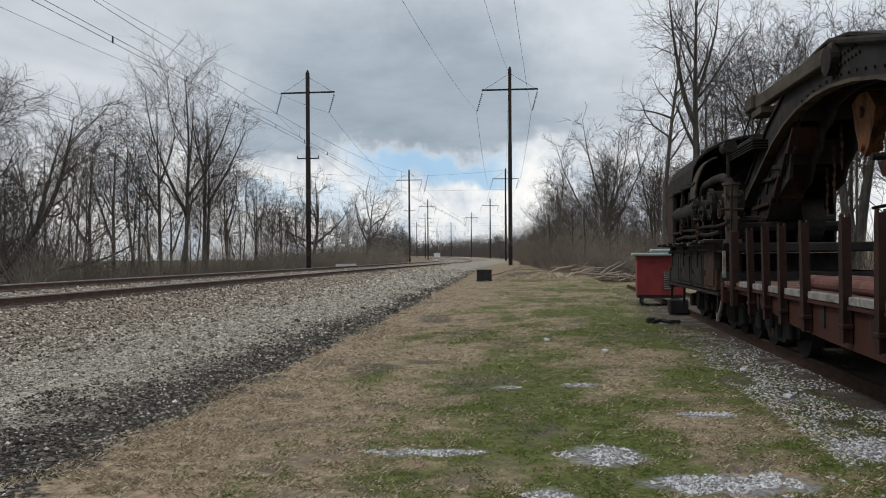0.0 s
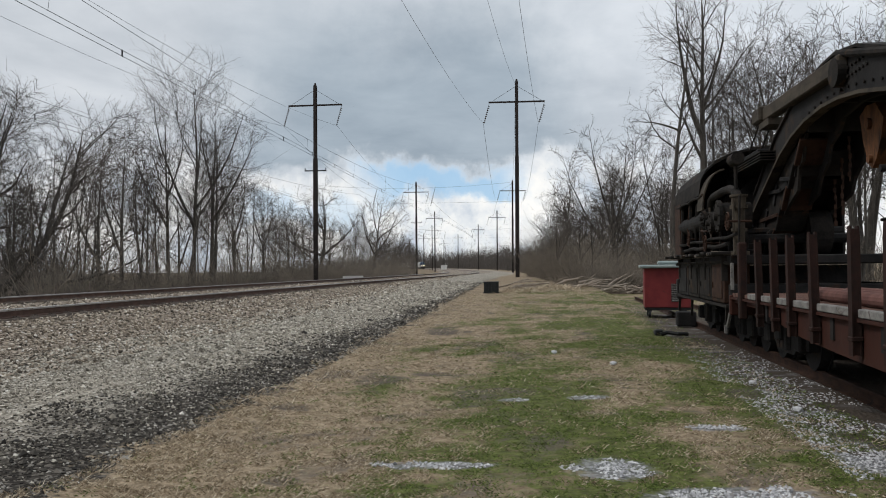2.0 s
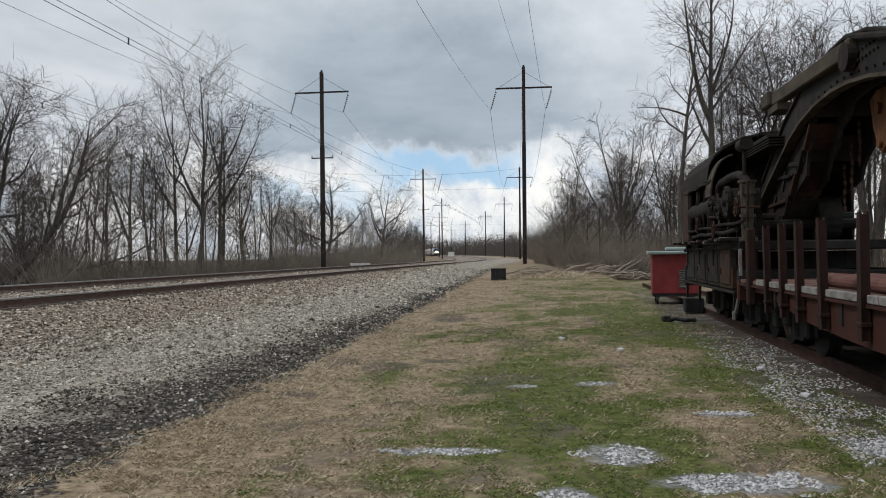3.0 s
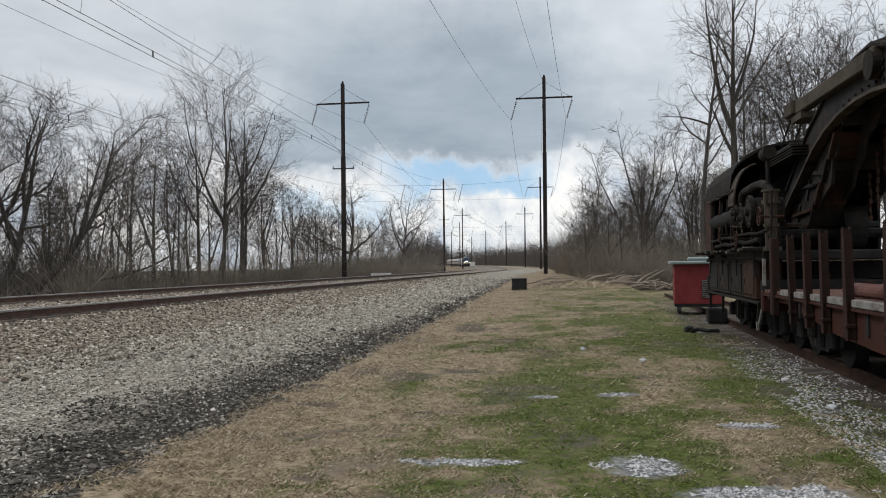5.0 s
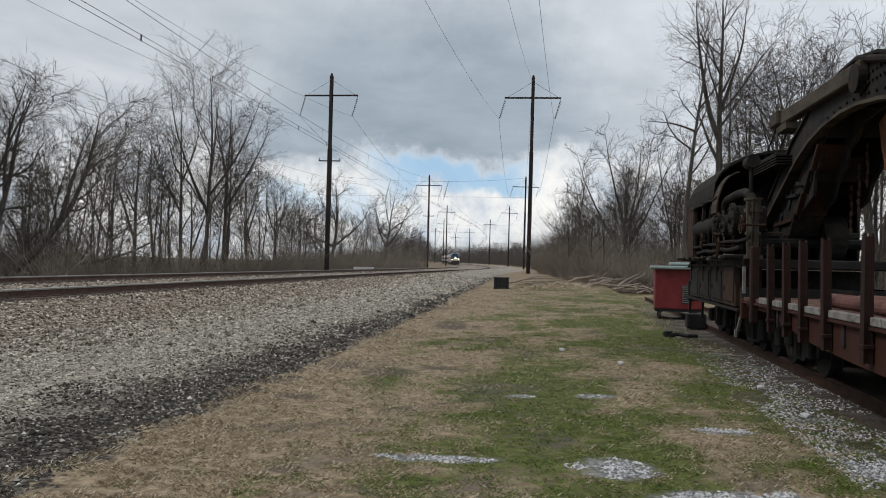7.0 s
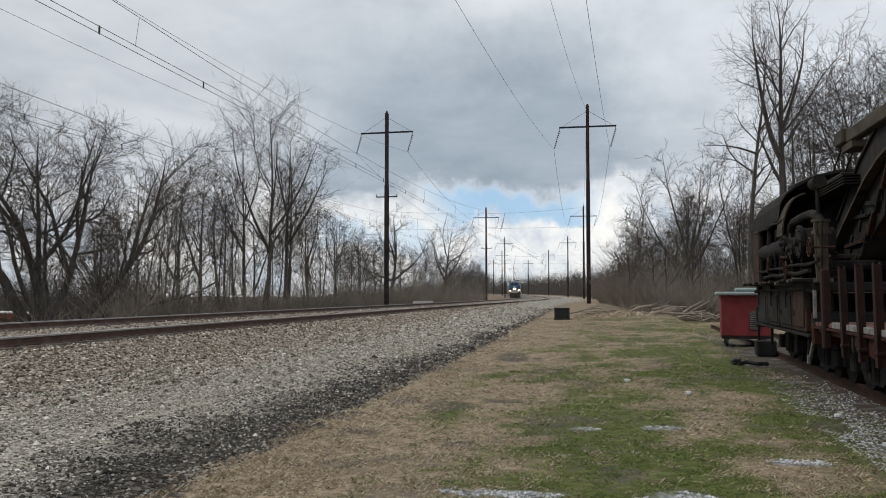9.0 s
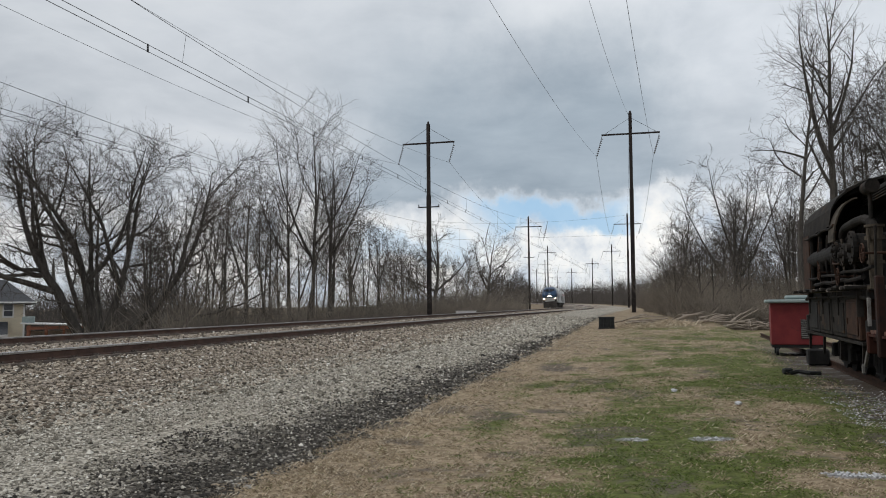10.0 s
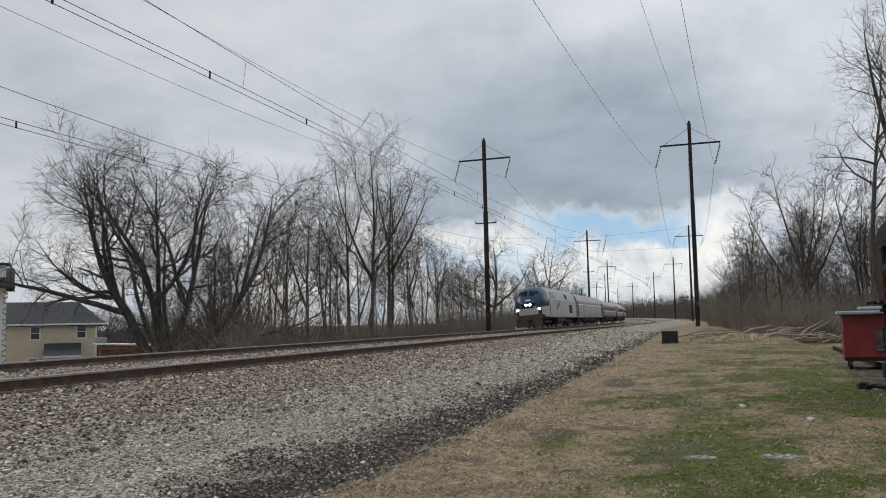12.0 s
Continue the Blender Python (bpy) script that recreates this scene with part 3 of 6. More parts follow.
def catenary(off, name_label, up, rise):
    """Messenger, auxiliary and contact wire over one track, with hangers and clips."""
    th = thing("catenary", Matrix(), name_label, "overhead line", "overhead wires")
    spans = [-9, 81, 172, 264, 352, 440]
    for ya, yb in zip(spans[:-1], spans[1:]):
        def at(y, up):
            return Vector((track_x(y) + off(y) - 0.1, y, rail_z(y) + up))
        n = 20
        f = [k / n for k in range(n + 1)]
        r = 0.009 if ya < 50 else 0.013
        sys_ = [at(ya + (yb - ya) * q, up + rise + 1.7 * (2 * q - 1) ** 2) for q in f]
        aux = [at(ya + (yb - ya) * q, up) for q in f]
        con = [at(ya + (yb - ya) * q, up - 0.17) for q in f]
        for nm, w in (("messenger_wire", sys_), ("auxiliary_wire", aux), ("contact_wire", con)):
            part(nm, pipe(bmesh.new(), w, r, 4), M_WIRE, th)
        if ya < 200:
            m = 8
            for k in range(m):
                q = (k + 0.5) / m
                y = ya + (yb - ya) * q
                part("hanger", pipe(bmesh.new(), [at(y, up + rise + 1.7 * (2 * q - 1) ** 2), at(y - 0.15, up)], 0.006, 4), M_WIRE, th)
            for k in range(18):
                y = ya + (yb - ya) * (k + 0.3) / 18
                bm = box(bmesh.new(), at(y, up - 0.085), (0.03, 0.06, 0.21), bevel=0.008)
                part("clip", bm, M_WIRE, th)
    return th


catenary(apart, "three overhead wires with clips and hangers over the near track", 7.18, 0.55)
catenary(lambda y: 0.0, "three overhead wires with clips over the far track", 6.35, 0.5)
for (xa, ya, ha), (xb, yb, hb) in list(zip(POLES_L, POLES_R))[:3]:
    for up, sag in ((9.6, 0.5), (7.6, 0.05)):
        sag_wire((xa, ya, rail_z(ya) + up), (xb, yb, rail_z(yb) + up), sag, 0.008, "thin cross-span wire between two poles")
    for o in (1.2, 7.0):
        x = xa + (xb - xa) * (o + 5) / 20
        bm = pipe(bmesh.new(), [(x, ya, rail_z(ya) + 9.3), (x - 0.5, ya, rail_z(ya) + 7.3)], 0.02, 5)
        for k in range(5):
            cone(bm, (x - 0.2 - 0.05 * k, ya, rail_z(ya) + 8.5 - 0.2 * k), (x - 0.21 - 0.05 * k, ya, rail_z(ya) + 8.43 - 0.2 * k), 0.04, 0.11, 6)
        tagged(part("span_insulator", bm, M_INSUL), "brown insulator string on the cross-span", "insulator", "span insulators")

# ---- bare trees ----
def limb_path(rng, p, az, t0, t1, length, n, wob):
    """Points of one limb that starts at p and leans from tilt t0 to tilt t1 (degrees) towards az."""
    pts = [np.array(p, float)]
    da = dt = 0.0
    for k in range(n):
        da += rng.normal(0, wob)
        dt += rng.normal(0, wob * 0.7)
        t = math.radians(t0 + (t1 - t0) * k / (n - 1)) + dt
        a = math.radians(az) + da
        pts.append(pts[-1] + length / n * np.array((math.cos(a) * math.sin(t), math.sin(a) * math.sin(t), math.cos(t))))
    return np.array(pts)


def skeleton(rng, rows, n=12, wob=0.07):
    """Main stems: rows of (parent, fraction along it, heading, tilt at start, tilt at end, length, radius)."""
    P, R = [], []
    for parent, f, az, t0, t1, length, r in rows:
        p = (0.0, 0.0, -0.3) if parent is None else P[parent][int(round(f * n))]
        P.append(limb_path(rng, p, az, t0, t1, length, n, wob))
        R.append(r * (1 - np.linspace(0, 1, n + 1) ** 0.85 * 0.90))
        if parent is None:
            R[-1][0] *= 1.3
    return np.array(P), np.array(R)


def sprout(rng, P, R, count, f0, angle, lf, rf, n, curl, wig, least=0.0):
    """Side shoots from every parent: points (m, n + 1, 3) and radii, thinner and shorter towards the parent's tip."""
    m, q = P.shape[0], P.shape[1] - 1
    f = f0 + (1 - f0) * (np.arange(count)[None] + rng.uniform(0, 1, (m, count))) / count
    f = np.minimum(f, 0.995).ravel()
    i = np.repeat(np.arange(m), count)
    long = np.linalg.norm(np.diff(P, axis=1), axis=2).sum(1)
    keep = rng.random(len(f)) < (long / np.percentile(long, 90))[i]
    f, i = f[keep], i[keep]
    s = f * q
    k = s.astype(int)
    w = (s - k)[:, None]
    p = P[i, k] * (1 - w) + P[i, k + 1] * w
    d = P[i, k + 1] - P[i, k]
    d = d / (np.linalg.norm(d, axis=1, keepdims=True) + 1e-9)
    r = R[i, k] * (1 - w[:, 0]) + R[i, k + 1] * w[:, 0]
    length = long[i] * lf * (1.12 - 0.5 * f) * rng.uniform(0.65, 1.25, len(f))
    side = np.cross(d, rng.normal(0, 1, d.shape))
    side = side / (np.linalg.norm(side, axis=1, keepdims=True) + 1e-9)
    a = np.radians(angle) * rng.uniform(0.65, 1.35, (len(f), 1))
    d = d * np.cos(a) + side * np.sin(a)
    r = np.maximum(r * rf * rng.uniform(0.75, 1.1, len(f)), least)
    pts = [p]
    for _ in range(n):
        pts.append(pts[-1] + d * (length / n)[:, None])
        d = d + rng.normal(0, wig, d.shape) + np.array((0, 0, curl))
        d = d / (np.linalg.norm(d, axis=1, keepdims=True) + 1e-9)
    return np.stack(pts, 1), r[:, None] * (1 - 0.72 * np.linspace(0, 1, n + 1)[None])


def tube_mesh(name, layers, mat):
    """Tapered tubes in one mesh. layers: (points, radii, sides); each tube closes to a point at its tip."""
    V, F, base = [], [], 0
    for P, R, k in layers:
        m, n = P.shape[0], P.shape[1] - 1
        T = np.gradient(P, axis=1)
        T = T / (np.linalg.norm(T, axis=2, keepdims=True) + 1e-9)
        u = np.cross(T, (0.31, 0.9, 0.21))
        u = u / (np.linalg.norm(u, axis=2, keepdims=True) + 1e-9)
        v = np.cross(T, u)
        c = 2 * np.pi * np.arange(k) / k
        ring = P[:, :, None] + R[:, :, None, None] * (np.cos(c)[None, None, :, None] * u[:, :, None] + np.sin(c)[None, None, :, None] * v[:, :, None])
        tips = P[:, -1]
        V.append(ring[:, :-1].reshape(-1, 3))
        ids = base + np.arange(m * n * k).reshape(m, n, k)
        tip = base + m * n * k + np.arange(m)
        V.append(tips)
        nxt = np.roll(ids, -1, axis=2)
        if n > 1:
            F += np.stack([ids[:, :-1], nxt[:, :-1], nxt[:, 1:], ids[:, 1:]], -1).reshape(-1, 4).tolist()
        F += np.stack([ids[:, -1], nxt[:, -1], np.repeat(tip[:, None], k, 1)], -1).reshape(-1, 3).tolist()
        base += m * n * k + m
    me = bpy.data.meshes.new(name)
    me.from_pydata(np.concatenate(V).tolist(), [], F)
    me.materials.append(mat)
    me.update()
    return me


def tree_meshes(seed, rows, limbs, branches, twigs, sprigs, f0=0.35, angle=42, lf=0.42, curl=0.06, wob=0.07, height=14.0, fine=0.009):
    """Trunk and crown meshes of one tree; the four counts say how many shoots each order bears."""
    rng = np.random.default_rng(seed)
    P0, R0 = skeleton(rng, rows, wob=wob)
    trunk = [(P0, R0, 7)]
    A = sprout(rng, P0, R0, limbs, f0, angle, lf, 0.55, 8, curl, 0.15)
    trunk.append((*A, 4))
    B = sprout(rng, *A, branches, 0.15, 48, 0.60, 0.5, 4, curl * 0.7, 0.20, fine * 1.9)
    C = sprout(rng, *B, twigs, 0.12, 44, 0.70, 0.58, 2, curl, 0.26, fine * 1.25)
    crown = [(*B, 3), (*C, 3)]
    D = sprout(rng, P0[:, -5:], R0[:, -5:], branches, 0.1, 38, 0.7, 0.5, 4, curl, 0.18, fine * 1.7)
    crown += [(*D, 3), (*sprout(rng, *D, twigs, 0.15, 42, 0.6, 0.58, 2, curl, 0.24, fine * 1.2), 3)]
    if sprigs:
        crown.append((*sprout(rng, *C, sprigs, 0.15, 40, 0.85, 0.75, 1, curl, 0.2, fine), 3))
    f = height / max(layer[0][:, :, 2].max() for layer in trunk + crown)
    trunk = [(P * f, R, k) for P, R, k in trunk]
    crown = [(P * f, R, k) for P, R, k in crown]
    return tube_mesh("trunk", trunk, M_BARK), tube_mesh("crown", crown, M_TWIG)


def tree_thing(pair, at, label, group, scale=1.0):
    th = thing("tree", at @ Matrix.Scale(scale, 4), label, "tree", group)
    for nm, me in zip(("trunk", "crown"), pair):
        new(nm, me).parent = th
    return th


FORMS = (
    # slender, one stem
    dict(rows=((None, 0, 0, 2, 4, 14, 0.17),), f0=0.34, angle=38, lf=0.42),
    # two stems from one root
    dict(rows=((None, 0, 20, 7, 3, 14, 0.16), (None, 0, 200, 9, 6, 13, 0.14)), f0=0.38, angle=34, lf=0.36),
    # low fork, round crown
    dict(rows=((None, 0, 0, 3, 10, 13, 0.19), (0, 0.33, 170, 32, 12, 8.5, 0.12)), f0=0.3, angle=42, lf=0.46),
    # tall and narrow
    dict(rows=((None, 0, 90, 3, 1, 14, 0.15),), f0=0.45, angle=34, lf=0.34),
    # three stems
    dict(rows=((None, 0, 0, 8, 4, 13.5, 0.14), (None, 0, 130, 10, 6, 14, 0.13), (None, 0, 240, 12, 12, 12, 0.11)), f0=0.36, angle=36, lf=0.36),
    # leaning, high fork
    dict(rows=((None, 0, 0, 12, 4, 13.5, 0.17), (0, 0.5, 200, 26, 8, 7.5, 0.11)), f0=0.4, angle=40, lf=0.42),
    # bushy
    dict(rows=((None, 0, 60, 14, 6, 12, 0.11), (None, 0, 180, 16, 8, 13, 0.11), (None, 0, 300, 12, 10, 12.5, 0.11)), f0=0.2, angle=40, lf=0.36),
)
NEAR, FAR = [], []
for k, form in enumerate(FORMS):
    NEAR.append(tree_meshes(140 + k, limbs=(15, 9, 10, 14, 6, 10, 6)[k], branches=8, twigs=7, sprigs=2, fine=0.009, **form))
    FAR.append(tree_meshes(170 + k, limbs=(13, 8, 8, 12, 5, 8, 5)[k], branches=7, twigs=7, sprigs=0, fine=0.014, **form))


def place_tree(kind, x, y, height, label, group, turn=None, fine=True):
    turn = random.uniform(0, 360) if turn is None else turn
    return tree_thing((NEAR if fine and y < 100 else FAR)[kind], pose(x, y, land(x, y), 0, 0, turn), label, group, height / 14.0)


WOOD = "bare grey-brown tree in the woods behind the tracks"
rng = random.Random(5)
# the row beyond the far track
y = 30.0
while y < 330:
    for row in range(3 if y < 75 else 2):
        u = -(11.5 if y > 62 else 15.5) - row * rng.uniform(4, 6.5) + rng.uniform(-1.5, 1.5)
        x, yy = track_x(y) + u, y + rng.uniform(-2.2, 2.2)
        if math.hypot(x + 29.3, yy - 44.5) < 6 or -x / yy > 0.56:
            continue
        top = float(np.interp(y, [30, 45, 60, 85, 105, 330], [12, 13.5, 15.0, 13.0, 11.0, 11.5]))
        place_tree(rng.randrange(7), x, yy, top * rng.uniform(0.72, 1.05) + 1.0, WOOD, "woods beyond the tracks", None, row < 2)
    y += rng.uniform(2.4, 4.2) * (1 if y < 80 else 1.4 if y < 110 else 2.6)
TALL = "tall bare tree with several upright trunks behind the tracks"
tall = tree_meshes(31, ((None, 0, 0, 3, 1, 18.6, 0.24), (0, 0.3, 180, 30, 14, 12, 0.15), (0, 0.42, 0, 36, 16, 9.5, 0.13), (0, 0.5, 90, 26, 10, 8, 0.12)), 8, 9, 7, 3, 0.25, 36, 0.42, 0.07, 0.05, 22.0)
slim = tree_meshes(32, ((None, 0, 0, 2, 3, 18, 0.22), (0, 0.45, 10, 34, 14, 9, 0.14), (0, 0.55, 250, 24, 8, 7, 0.11)), 9, 9, 7, 3, 0.3, 34, 0.38, 0.07, 0.05, 20.5)
tree_thing(tall, pose(-21.6, 65.5, land(-21.6, 65.5), 0, 0, 8), TALL, "woods beyond the tracks")
tree_thing(slim, pose(-20.6, 67.0, land(-20.6, 67.0), 0, 0, -10), TALL, "woods beyond the tracks", 1.0)
tree_thing(slim, pose(-24.0, 67.0, land(-24.0, 67.0), 0, 0, 150), TALL, "woods beyond the tracks", 0.97)
ROUND = ((None, 0, 0, 2, 4, 12, 0.30), (0, 0.3, 180, 58, 30, 7.5, 0.18), (0, 0.36, 0, 56, 28, 7.5, 0.18), (0, 0.45, 80, 46, 22, 6.5, 0.15), (0, 0.5, 260, 46, 24, 6, 0.14), (0, 0.6, 190, 40, 20, 5, 0.12))
for k, (x_, y_, h_) in enumerate(((-16.1, 98, 14.2), (-12.9, 131, 16.0))):
    pair = tree_meshes(80 + k, ROUND, 8, 7, 6, 2, 0.2, 52, 0.34, 0.02, 0.13, h_, 0.011)
    tree_thing(pair, pose(x_, y_, land(x_, y_), 0, 0, 15 + 40 * k), "round-headed dark bare tree beside the far track", "woods beyond the tracks")

# the grove behind the spreading tree
rng = random.Random(21)
for k in range(9):
    a, far = math.radians(28.0 + 0.72 * k + rng.uniform(-0.3, 0.3)), rng.uniform(66, 96)
    x, y = -far * math.sin(a), far * math.cos(a)
    top = far * float(np.interp(math.degrees(a), [23, 27, 30, 34], [0.165, 0.13, 0.095, 0.055])) * rng.uniform(0.9, 1.12) + 4.0
    tree_thing(FAR[rng.randrange(7)], pose(x, y, land(x, y), 0, 0, rng.uniform(0, 360)), WOOD, "woods beyond the tracks", top / 14.0)

# the old spreading tree by the house: stems and great limbs, headings seen from the grass
OLD_LIMBS = (
    (None, 0, 180, 48, 12, 14, 0.42), (0, 0.33, 185, 70, 60, 11, 0.22), (0, 0.5, 170, 4, 22, 7.5, 0.16), (0, 0.42, 200, 84, 62, 7, 0.12),
    (None, 0, 200, 2, 2, 14.2, 0.33), (4, 0.5, 180, 46, 4, 7, 0.16),
    (None, 0, 0, 20, 22, 13.2, 0.29), (6, 0.33, 170, 14, -8, 9.5, 0.18), (6, 0.5, 10, 4, 12, 7.5, 0.14),
    (None, 0, 0, 54, 26, 14.2, 0.34), (9, 0.2, 5, 78, 66, 11, 0.17), (9, 0.5, 40, 14, 4, 7.5, 0.15),
    (None, 0, 100, 40, 18, 12, 0.22), (None, 0, 255, 38, 16, 12, 0.22),
    (None, 0, 340, 9, 10, 13.4, 0.26), (4, 0.36, 10, 38, 8, 9.5, 0.17), (0, 0.4, 160, 10, 4, 9, 0.17))
old = tree_meshes(3, OLD_LIMBS, 12, 9, 8, 3, 0.32, 50, 0.36, 0.02, 0.11, 16.6)
tree_thing(old, pose(-28.4, 44.7, land(-28.4, 44.7), 0, 0, 24), "old spreading bare tree with many thick arching limbs", "woods beyond the tracks")

# tall trees and scrub behind the siding
EDGE = "tall bare tree at the wood edge behind the siding"
EDGE_TREES = (
    (15.1, 53, 20.5, 0, ((None, 0, 0, 1, 1, 20, 0.24), (0, 0.58, 180, 62, 84, 3.8, 0.09), (0, 0.66, 10, 40, 20, 5, 0.09)), 12, 0.42, 0.17),
    (18.1, 54.5, 24, 0, ((None, 0, 0, 1, -3, 24, 0.40), (0, 0.5, 180, 26, 14, 11.5, 0.22), (0, 0.42, 185, 30, 12, 5.5, 0.15), (0, 0.58, 0, 24, 6, 9, 0.17)), 9, 0.5, 0.24),
    (23.9, 55, 21, 0, ((None, 0, 180, 8, 28, 19, 0.26), (0, 0.6, 30, 20, 12, 8, 0.12), (0, 0.45, 200, 44, 22, 7, 0.12)), 10, 0.36, 0.30),
    (28.3, 54, 23, 0, ((None, 0, 0, 2, 3, 22, 0.30), (0, 0.5, 178, 40, 52, 7.5, 0.15), (0, 0.56, 200, 20, 14, 8, 0.14)), 9, 0.46, 0.28),
)
for k, (x_, y_, h_, t_, rows_, limbs_, f_, lf_) in enumerate(EDGE_TREES):
    pair = tree_meshes(60 + k, rows_, limbs_ + 2, 7, 7, 3, f_, 46, lf_ * 1.25, 0.05, 0.05, h_, 0.008)
    tree_thing(pair, pose(x_, y_, land(x_, y_), 0, 0, t_), EDGE, "woods behind the siding")
for x_, y_, h_, k_, t_ in ((20.5, 58, 18, 1, 200), (22, 60, 19, 4, 100), (26, 60, 21, 6, 10), (31, 58, 21, 0, 140), (29, 50, 18, 6, 45), (35, 56, 21, 2, 250), (17, 62, 14, 6, 40),
                           (24.5, 62, 21, 5, 75), (28, 64, 22, 1, 300), (33, 62, 23, 4, 20), (21.5, 50, 14, 6, 130), (25.5, 49, 15, 4, 220)):
    place_tree(k_, x_, y_, h_, EDGE, "woods behind the siding", t_)
# the round-headed tree and the scrub trees along the road
FAN = ((None, 0, 0, 4, 6, 11, 0.20), (0, 0.2, 180, 34, 22, 9.5, 0.13), (0, 0.24, 0, 40, 24, 9, 0.13), (0, 0.3, 200, 18, 14, 9, 0.12), (0, 0.34, 20, 22, 16, 8.5, 0.12), (0, 0.25, 90, 36, 20, 8, 0.12))
fan = tree_meshes(90, FAN, 7, 7, 6, 2, 0.3, 34, 0.34, 0.03, 0.08, 14.8, 0.010)
tree_thing(fan, pose(14.8, 72, land(14.8, 72), 0, 0, 5), "round-headed bare tree in the woods beside the gravel road", "woods behind the siding")
rng = random.Random(9)
for k in range(50):
    y = rng.uniform(60, 140)
    x = track_x(y) + 5.7 + 14 + 30 * rng.random() ** 1.3 + (y - 62) * 0.05
    place_tree(rng.randrange(7), x, y, rng.uniform(8.5, 13.5) * (1 + (x > 25) * 0.2), "bare scrubby tree in the woods beside the gravel road", "woods behind the siding", None, y < 80)
for k in range(24):
    y = rng.uniform(56, 105)
    x = track_x(y) + 5.7 + 13.5 + 20 * rng.random() ** 1.4
    place_tree((6, 4, 2)[k % 3], x, y, rng.uniform(5.0, 9.0), "bushy leafless sapling clump at the wood edge", "woods behind the siding", None, False)
for k in range(26):
    y = rng.uniform(150, 420)
    x = track_x(y) + 8 + rng.uniform(14, 60)
    place_tree(rng.randrange(7), x, y, rng.uniform(8, 13), "far bare tree beside the gravel road", "woods behind the siding")


def stems(name, mats, spots, label, category, rng, splay=0.35, side=2):
    """Thin upright stems with side twigs in one mesh. spots: rows of x, y, z, height, thickness."""
    S = np.array(spots)
    n = len(S)
    d = np.stack([rng.normal(0, splay, n), rng.normal(0, splay, n), np.ones(n)], 1)
    bend = np.stack([rng.normal(0, 0.3, n), rng.normal(0, 0.3, n), np.zeros(n)], 1)
    p1 = S[:, :3] + d * S[:, 3:4] * 0.5
    P = np.stack([S[:, :3], p1, p1 + (d + bend) * S[:, 3:4] * 0.5], 1)
    R = S[:, 4:5] * np.array([[1.0, 0.65, 0.2]])
    layers = [(P, R, 3)]
    if side:
        layers.append((*sprout(rng, P, R, side, 0.25, 42, 0.5, 0.7, 1, 0.05, 0.2, 0.004), 3))
    return tagged(new(name, tube_mesh(name, layers, mats)), label, category, kind="stuff")


def scrub():
    rg = np.random.default_rng(11)
    spots = []
    for k in range(17000):
        y = 18 + 150 * rg.random() ** 1.3
        u = -5.6 - abs(rg.normal(0, 5.0)) - (2.0 if y < 60 else 0)
        x = track_x(y) + u
        if math.hypot(x + 29.3, y - 44.5) < 4 or -x / y > 0.66:
            continue
        low = 0.3 if -x / y > 0.54 else 1.0
        clump = low * (0.6 + 1.0 * abs(noise.noise((x * 0.2, y * 0.2, 1))))
        tall = rg.random() < 0.10
        spots.append((x, y, land(x, y) - 0.1, (rg.uniform(1.4, 3.6) if not tall else rg.uniform(4.5, 8)) * clump, rg.uniform(0.008, 0.018) * (1.8 if tall else 1)))
    stems("undergrowth", M_BRUSH, spots, "tangled leafless undergrowth beside the far track", "undergrowth", rg, 0.5)
    spots = []
    for k in range(20000):
        y = 50 + 130 * rg.random() ** 1.5
        u = 5.7 + 11.5 + abs(rg.normal(0, 11)) + max(0, (60 - y)) * 0.35
        x = track_x(y) + u
        if x < 7.6 + (y - 50) * 0.02 and y < 78:
            continue
        clump = 0.5 + 1.0 * abs(noise.noise((x * 0.15, y * 0.15, 7)))
        spots.append((x, y, land(x, y) - 0.1, rg.uniform(1.6, 4.6) * clump, rg.uniform(0.010, 0.022)))
    stems("thicket", M_BRUSH, spots, "tangled leafless thicket at the wood edge", "thicket", rg, 0.45, 3)
    spots = []
    for k in range(13000):
        side = rg.random()
        if side < 0.12:
            a = math.radians(rg.uniform(26, 40))
            far = rg.uniform(86, 140)
            x, y = -far * math.sin(a), far * math.cos(a)
            h = far * (0.045 + 0.055 * max(0.0, 1 - (math.degrees(a) - 19) / 14)) * rg.uniform(0.7, 1.25) + 3.0
            r = rg.uniform(0.03, 0.07)
        elif side < 0.36:
            y = rg.uniform(50, 420)
            x = track_x(y) - rg.uniform(26, 75)
            h, r = rg.uniform(3.0, 7.5) + (2 if y < 110 else 0), rg.uniform(0.025, 0.06)
        elif side < 0.7:
            y = rg.uniform(110, 560)
            x = track_x(y) + 21 + abs(rg.normal(0, 22))
            h, r = rg.uniform(4.5, 12.5), rg.uniform(0.03, 0.10)
        else:
            y = rg.uniform(560, 800)
            x = track_x(y) + rg.choice((-1, 1)) * rg.uniform(12, 90) + (40 if rg.random() < 0.5 else 0)
            h, r = rg.uniform(7, 17), rg.uniform(0.08, 0.22)
        if -x / y > 0.62 and math.hypot(x, y) < 85:
            continue
        spots.append((x, y, land(x, y) - 0.2, h, r))
    stems("far_woods", M_TWIG, spots, "distant bare woods along the line", "woods", rg, 0.25)


scrub()

# ---- the siding: crane, flat wagon, box trolley ----
SIDE_TURN = -math.degrees(math.atan(0.145))
SIDE = pose(3.6, 0, 0, 0, 0, SIDE_TURN)     # local: x across from the near rail, y along, z up


